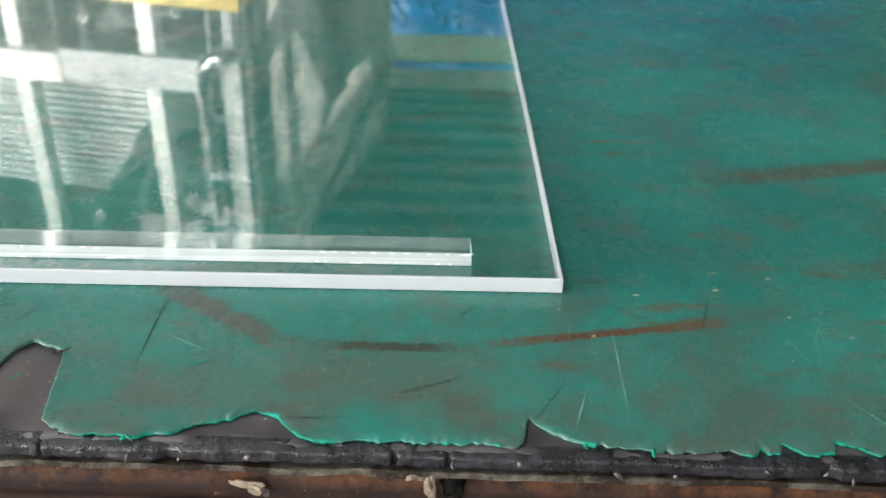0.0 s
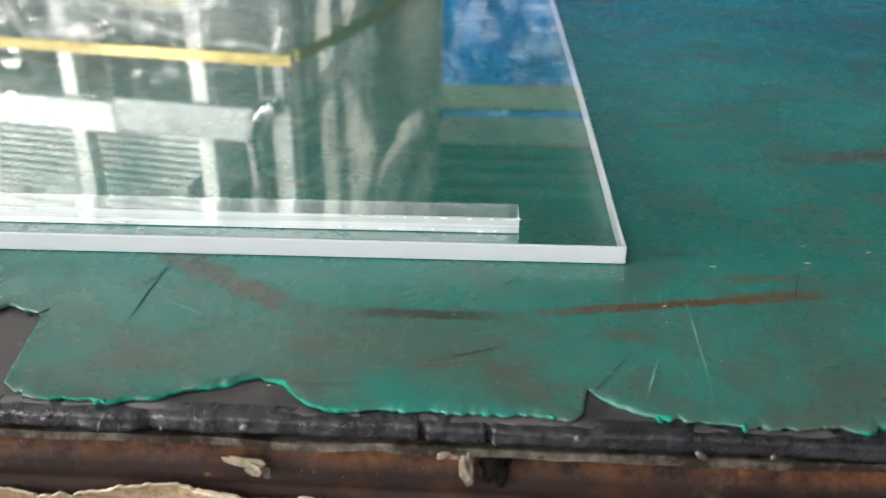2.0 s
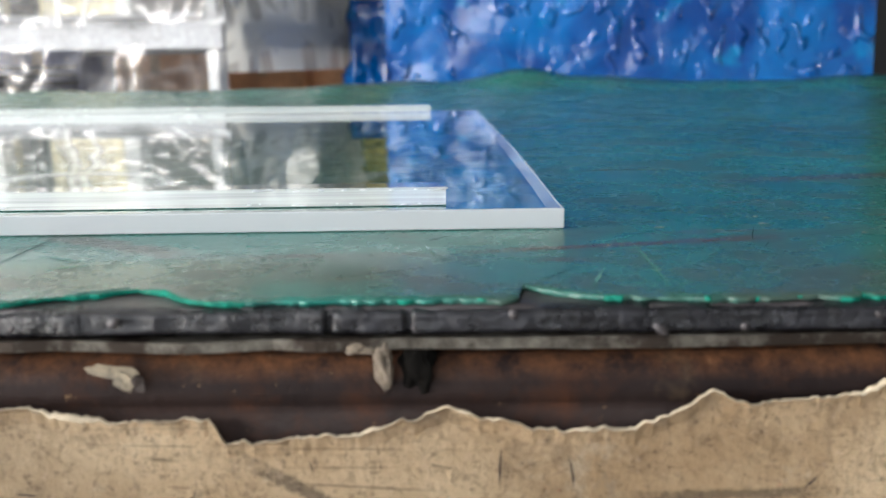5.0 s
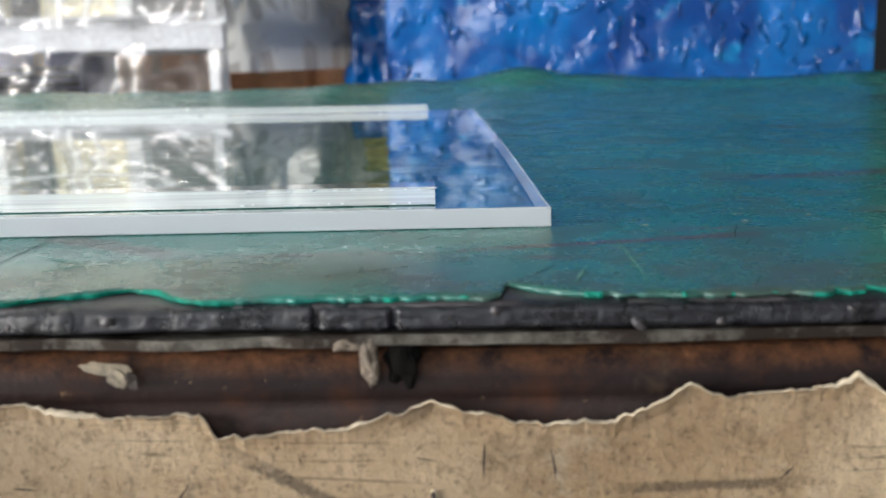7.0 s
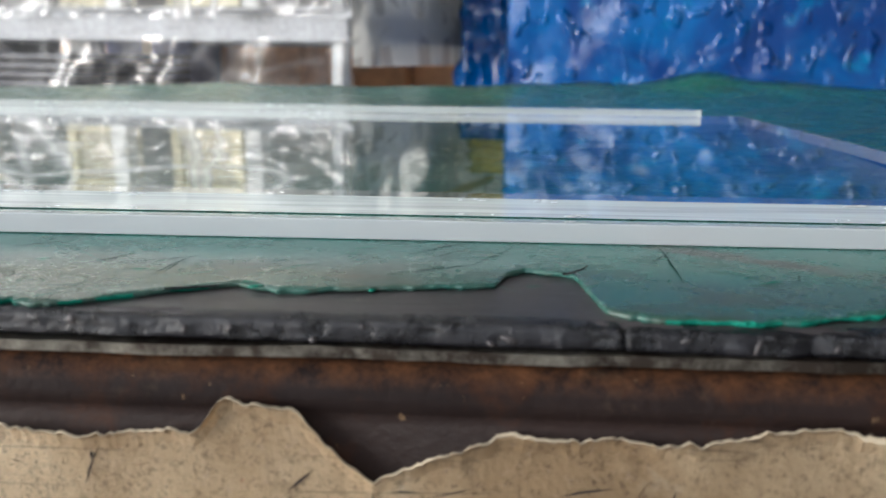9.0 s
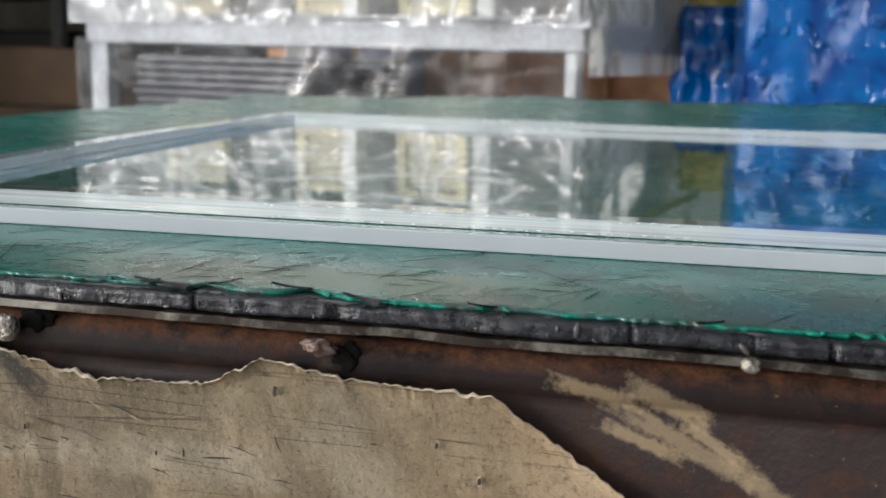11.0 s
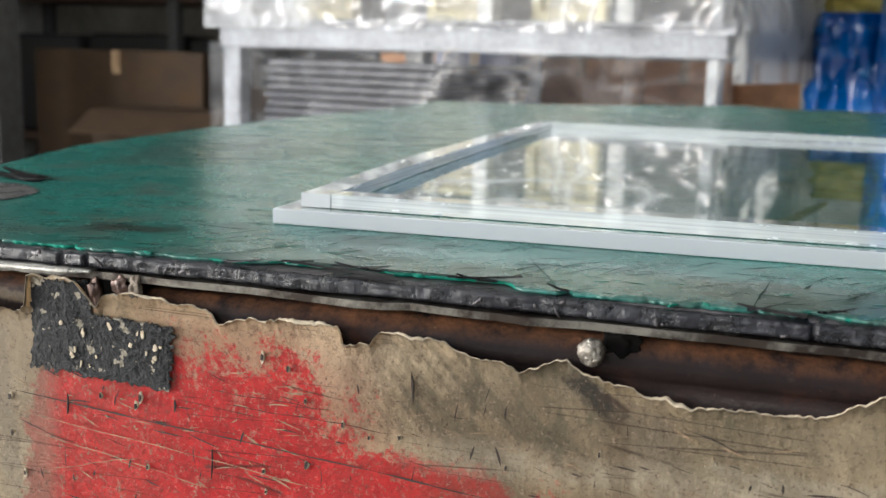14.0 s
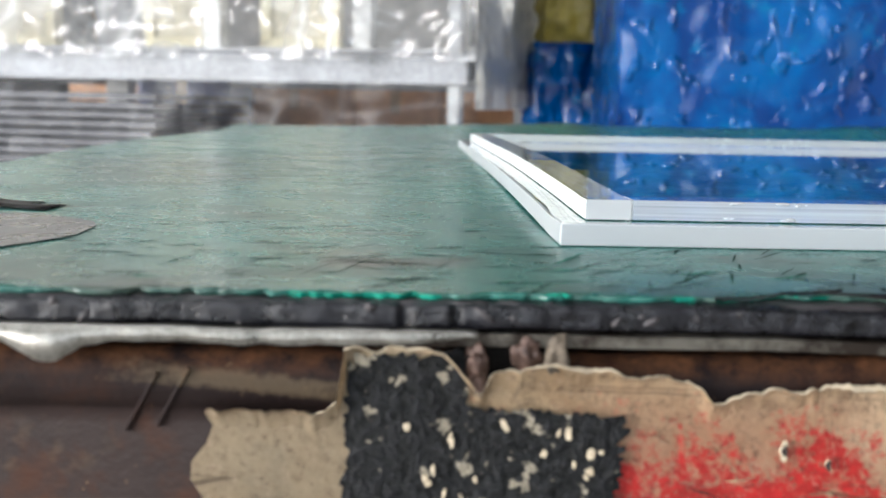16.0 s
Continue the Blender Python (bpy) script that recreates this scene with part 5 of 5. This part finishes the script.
scratches(100, CORE, (-0.73, -0.42), (-0.10, -0.036), (0.002, 0.014), (0.00007, 0.0003), (-0.35, 0.1), 0.00155, "fine dark scratches")
scratches(60, CORE, (-0.73, -0.42), (-0.10, -0.03), (0.002, 0.007), (0.0001, 0.0004), (1.2, 1.9), 0.0015, "")
SCRATCHTAN = mat_plain("tan_scratch", (0.3, 0.2, 0.12), 0.7, scale=300.0, vary=0.6)
scratches(110, SCRATCHTAN, (-0.73, -0.42), (-0.10, -0.034), (0.0015, 0.010), (0.00008, 0.0003), (-0.5, 0.3), 0.0016, "fine pale scratches")
scratches(70, SCRATCHTAN, (-0.73, -0.56), (-0.10, -0.045), (0.001, 0.003), (0.00008, 0.00025), (-1.5, 1.5), 0.00162, "")
scratches(90, CORE, (-0.26, 0.2), (-0.07, -0.034), (0.002, 0.012), (0.0001, 0.0004), (-0.5, 2.0), 0.0015, "")
scratches(70, SCRATCHTAN, (-0.26, 0.2), (-0.07, -0.034), (0.001, 0.006), (0.00006, 0.00025), (-1.5, 1.5), 0.0016, "")



def long_scratch(x0, z0, x1, z1, wide, mat, off=0.0018):
    """One long groove across the film, slightly uneven in width."""
    bm = bmesh.new()
    n = 60
    up, dn = [], []
    for k in range(n + 1):
        u = k / n
        x, z = x0 + (x1 - x0) * u, z0 + (z1 - z0) * u + 0.0006 * noise.noise(Vector((u * 5, x0, z0)))
        w = wide * (0.55 + 0.6 * noise.noise(Vector((u * 22, z0 * 90, 1)))) * min(1.0, 12 * u, 12 * (1 - u))
        up.append(bm.verts.new((x, front(x) - off, z + max(0.00003, w))))
        dn.append(bm.verts.new((x, front(x) - off, z - max(0.00003, w))))
    for k in range(n):
        bm.faces.new((dn[k], dn[k + 1], up[k + 1], up[k]))
    ob = part("groove", bm, mat, label)
    ob.location = -label.location


long_scratch(-0.7334, -0.0508, -0.5600, -0.0640, 0.00042, CORE)
for a in ((-0.655, -0.0455, -0.598, -0.0478, 0.0002, CORE), (-0.66, -0.0415, -0.62, -0.0432, 0.00018, CORE), (-0.741, -0.0568, -0.62, -0.069, 0.00022, SCRATCHTAN), (-0.735, -0.0630, -0.66, -0.0745, 0.00022, SCRATCHTAN),
          (-0.720, -0.0770, -0.685, -0.0680, 0.0002, SCRATCHTAN), (-0.641, -0.0238, -0.6415, -0.0345, 0.0003, CORE)):
    long_scratch(*a)

# ---- small things on the mat ----


def mat_sliver(bm, x, y, long, wide, angle, z, seed):
    n = 7
    up, dn = [], []
    for k in range(n):
        u = k / (n - 1) - 0.5
        w = wide * (1 - (2 * u) ** 2) * (0.6 + 0.5 * noise.noise(Vector((u * 6, seed, 0))))
        off = long * 0.02 * noise.noise(Vector((u * 3, seed, 4)))
        for lst, s in ((up, 1), (dn, -1)):
            a, b = u * long, off + s * max(w, 0.00004)
            px, py = x + a * math.cos(angle) - b * math.sin(angle), y + a * math.sin(angle) + b * math.cos(angle)
            lst.append(bm.verts.new((px, py, z + curl(px, py))))
    for k in range(n - 1):
        bm.faces.new((dn[k], dn[k + 1], up[k + 1], up[k]))


CUT = dull(mat_plain("dark_knife_cut", (0.010, 0.034, 0.029), 0.7), 0.2)
SCUFF = mat_plain("pale_scuff", (0.1, 0.3, 0.25), 0.5)
PALESCUFF = mat_plain("pale_scratch", (0.1, 0.26, 0.22), 0.5)
DUST = mat_plain("tan_grit", (0.55, 0.48, 0.36), 0.8)
random.seed(11)


def scatter(name, count, mat, xr, yr, lr, wr, ar, z, lab):
    bm = bmesh.new()
    for k in range(count):
        mat_sliver(bm, random.uniform(*xr), random.uniform(*yr), random.uniform(*lr), random.uniform(*wr), random.uniform(*ar), z, k * 1.3)
    ob = part(name, bm, mat, mat_thing, lab)
    ob["kind"] = "stuff"


SK = -0.001
scatter("knife_cut", 170, CUT, (-0.86, -0.67), (-0.055, 0.4), (0.004, 0.022), (0.0003, 0.0011), (-0.25, 0.3), SK + 0.00012, "short dark knife cuts")
scatter("knife_cut", 26, CUT, (-0.66, -0.15), (-0.075, -0.006), (0.008, 0.035), (0.0002, 0.0006), (0.5, 1.1), SK + 0.00012, "")
scatter("knife_cut", 70, CUT, (-0.76, -0.38), (-0.074, -0.002), (0.004, 0.02), (0.0002, 0.0007), (-0.3, 0.9), SK + 0.00012, "")
scatter("knife_cut", 14, CUT, (0.08, 0.7), (-0.05, 0.8), (0.02, 0.07), (0.0001, 0.0003), (0.3, 1.0), SK + 0.00012, "")
scatter("scuff", 110, SCUFF, (-0.3, 0.6), (-0.08, 0.8), (0.01, 0.06), (0.00012, 0.0004), (-1.0, 0.9), SK + 0.00016, "fine pale scuffs")
scatter("scuff", 20, PALESCUFF, (-0.06, 0.14), (-0.068, -0.02), (0.012, 0.03), (0.00007, 0.00016), (0.9, 2.1), SK + 0.00018, "long pale scratches")
scatter("grit", 480, DUST, (0.055, 0.9), (-0.03, 0.9), (0.0008, 0.0032), (0.0003, 0.0009), (-0.6, 0.6), SK + 0.0002, "tan grit trodden into the mat")
scatter("fresh_nick", 26, TEAL, (-0.85, -0.1), (-0.07, 0.3), (0.003, 0.014), (0.0003, 0.001), (-0.3, 0.5), SK + 0.0002, "bright green nicks")
scatter("knife_cut", 170, CUT, (-0.80, -0.36), (-0.078, 0.03), (0.002, 0.013), (0.0002, 0.0006), (-0.2, 0.45), SK + 0.00024, "")
scatter("knife_cut", 70, CUT, (-0.78, -0.36), (-0.078, -0.001), (0.006, 0.03), (0.0002, 0.0006), (0.7, 1.3), SK + 0.00025, "")
scatter("fresh_nick", 40, TEAL, (-0.72, -0.15), (-0.078, -0.002), (0.002, 0.010), (0.0003, 0.0009), (-0.4, 0.8), SK + 0.00026, "")
scatter("scratch", 260, PALESCUFF, (-0.85, 0.6), (-0.085, 0.35), (0.006, 0.035), (0.00005, 0.00016), (-1.3, 1.3), SK + 0.00022, "hair-fine pale scratches")
scatter("scratch", 220, CUT, (-0.85, 0.4), (-0.08, 0.12), (0.004, 0.03), (0.00006, 0.0003), (-0.4, 1.4), SK + 0.00021, "hair-fine dark scratches")
scatter("grit", 260, DUST, (-0.2, 0.2), (-0.08, 0.2), (0.0003, 0.0011), (0.0002, 0.0004), (-1.0, 1.0), SK + 0.00023, "")
scatter("rust_smear", 90, mat_plain("rust_smear", (0.09, 0.05, 0.03), 0.6, scale=200.0), (0.06, 0.8), (0.0, 0.8), (0.008, 0.05), (0.0005, 0.002), (-0.2, 0.35), SK + 0.00014, "short brown rust smears")
for x0, y0, x1, y1, w, mt in ((-0.5699, -0.0234, -0.5517, -0.0733, 0.0003, CUT), (-0.493, -0.0299, -0.499, -0.0816, 0.0004, CUT), (0.0082, -0.0187, 0.0151, -0.0099, 0.0004, CUT), (-0.0958, -0.0023, -0.0966, -0.0502, 0.0003, CUT),
                              (-0.0911, -0.0315, -0.0718, -0.0433, 0.0006, PALESCUFF), (0.0498, -0.0575, 0.0434, -0.0788, 0.0005, PALESCUFF), (0.0623, -0.025, 0.0605, -0.0778, 0.0004, PALESCUFF), (0.1223, 0.3077, 0.1578, 0.2769, 0.0012, PALESCUFF),
                              (-0.2204, -0.030, -0.2235, -0.055, 0.0004, CUT), (-0.072, -0.045, -0.080, -0.050, 0.0012, TEAL), (-0.6389, -0.0640, -0.5651, -0.0670, 0.0014, CUT), (-0.40, -0.02, -0.375, -0.05, 0.0004, CUT)):
    bm = bmesh.new()
    mat_sliver(bm, (x0 + x1) / 2, (y0 + y1) / 2, math.hypot(x1 - x0, y1 - y0), w, math.atan2(y1 - y0, x1 - x0), SK + 0.00028, x0 * 50)
    part("long_cut", bm, mt, mat_thing)
for args in ((-0.675, -0.0235, 0.026, 0.0008, 1.1), (-0.3717, -0.0331, 0.010, 0.0012, 0.1)):
    bm = bmesh.new()
    mat_sliver(bm, *args, SK + 0.0003, 2.0)
    part("green_nick", bm, TEAL, mat_thing)

# frayed crumbs of backing along the torn front edge
bm = bmesh.new()
for k in range(70):
    x = random.uniform(-0.86, 0.3)
    s = random.uniform(0.0003, 0.0009)
    p = (x, black_edge(x) - 0.0016 + random.uniform(-0.0006, 0.0005) + max(0.0, -0.80 - x) * 0.45, random.uniform(-0.0062, -0.0022))
    bmesh.ops.create_icosphere(bm, subdivisions=1, radius=s, matrix=Matrix.Translation(p) @ Matrix.Rotation(random.uniform(0, 3), 4, "Y") @ Matrix.Diagonal((random.uniform(1, 3.5), 0.7, random.uniform(0.6, 1.5), 1)))
ob = part("fray", bm, BLACK, mat_thing, "frayed black rubber crumbs", True)
ob["kind"] = "stuff"
bm = bmesh.new()
for k in range(30):
    x = random.uniform(-0.84, 0.3)
    s = random.uniform(0.0003, 0.0009)
    p = (x, green_edge(x) + random.uniform(-0.001, 0.0004), SK + random.uniform(-0.0006, 0.0003))
    bmesh.ops.create_icosphere(bm, subdivisions=1, radius=s, matrix=Matrix.Translation(p) @ Matrix.Rotation(random.uniform(0, 3), 4, "Z") @ Matrix.Diagonal((random.uniform(1, 4), 1, 0.6, 1)))
ob = part("fray", bm, TEAL, mat_thing, "bright green rubber crumbs", True)
ob["kind"] = "stuff"


def flap(x, y, long, wide, lift, angle, seed, mat, name="torn_flap", lab=""):
    """A tongue of rubber that has lifted off the mat."""
    bm = bmesh.new()
    n = 9
    rows = []
    for k in range(n):
        u = k / (n - 1)
        w = wide * (1 - u * 0.85) * (1 + 0.3 * noise.noise(Vector((u * 5, seed, 0))))
        h = SK + 0.0003 + lift * u * u + curl(x, y)
        row = []
        for v in (-1, 0, 1):
            a, b = u * long, v * w
            row.append(bm.verts.new((x + a * math.cos(angle) - b * math.sin(angle), y + a * math.sin(angle) + b * math.cos(angle), h + 0.0005 * (v == 0))))
        rows.append(row)
    for a, b in zip(rows, rows[1:]):
        for k in range(2):
            bm.faces.new((a[k], a[k + 1], b[k + 1], b[k]))
    bmesh.ops.solidify(bm, geom=bm.faces[:], thickness=0.0009)
    return part(name, bm, mat, mat_thing, lab, True)


flap(-0.805, -0.058, 0.007, 0.0018, 0.003, 2.4, 3.0, BLACK)
flap(-0.825, 0.070, 0.042, 0.009, 0.0035, 3.05, 4.0, BLACK)
flap(-0.835, 0.078, 0.026, 0.008, 0.003, 2.9, 5.0, BLACK)
flap(-0.43, -0.0805, 0.012, 0.003, 0.001, 2.9, 6.0, BLACK)
flap(-0.485, -0.078, 0.018, 0.003, 0.001, 3.0, 7.0, BLACK)
flap(-0.60, -0.074, 0.035, 0.0025, 0.0015, 3.1, 8.0, BLACK)
random.seed(23)
for x, long in ((-0.655, 0.014), (-0.640, 0.012), (-0.622, 0.020), (-0.605, 0.016), (-0.585, 0.022), (-0.570, 0.012), (-0.548, 0.007), (-0.50, 0.006), (-0.482, 0.010), (-0.452, 0.012), (-0.40, 0.008), (-0.35, 0.007), (-0.306, 0.009), (-0.259, 0.006), (-0.215, 0.012), (-0.125, 0.006)):
    flap(x, green_edge(x) - random.uniform(0.0005, 0.003), long, random.uniform(0.0007, 0.0016), random.uniform(0.0004, 0.0022), random.choice((0.0, math.pi)) + random.uniform(-0.25, 0.25), x * 70, RIMRUBBER)


def bare_patch():
    bm = bmesh.new()
    ring = []
    for k in range(48):
        a = k * math.tau / 48
        r = 1 + 0.16 * noise.noise(Vector((math.cos(a) * 1.5, math.sin(a) * 1.5, 3)))
        ring.append(bm.verts.new((-0.832 + 0.034 * r * math.cos(a), 0.012 + 0.040 * r * math.sin(a), SK + 0.0004 + curl(-0.83, 0.012 + 0.040 * r * math.sin(a)))))
    bm.faces.new(ring)
    return bm


part("bare_patch", bare_patch(), mat_plain("bare_backing_patch", (0.10, 0.098, 0.095), 0.27, scale=60.0, vary=0.7), mat_thing, "bare grey patch where the skin is gone")
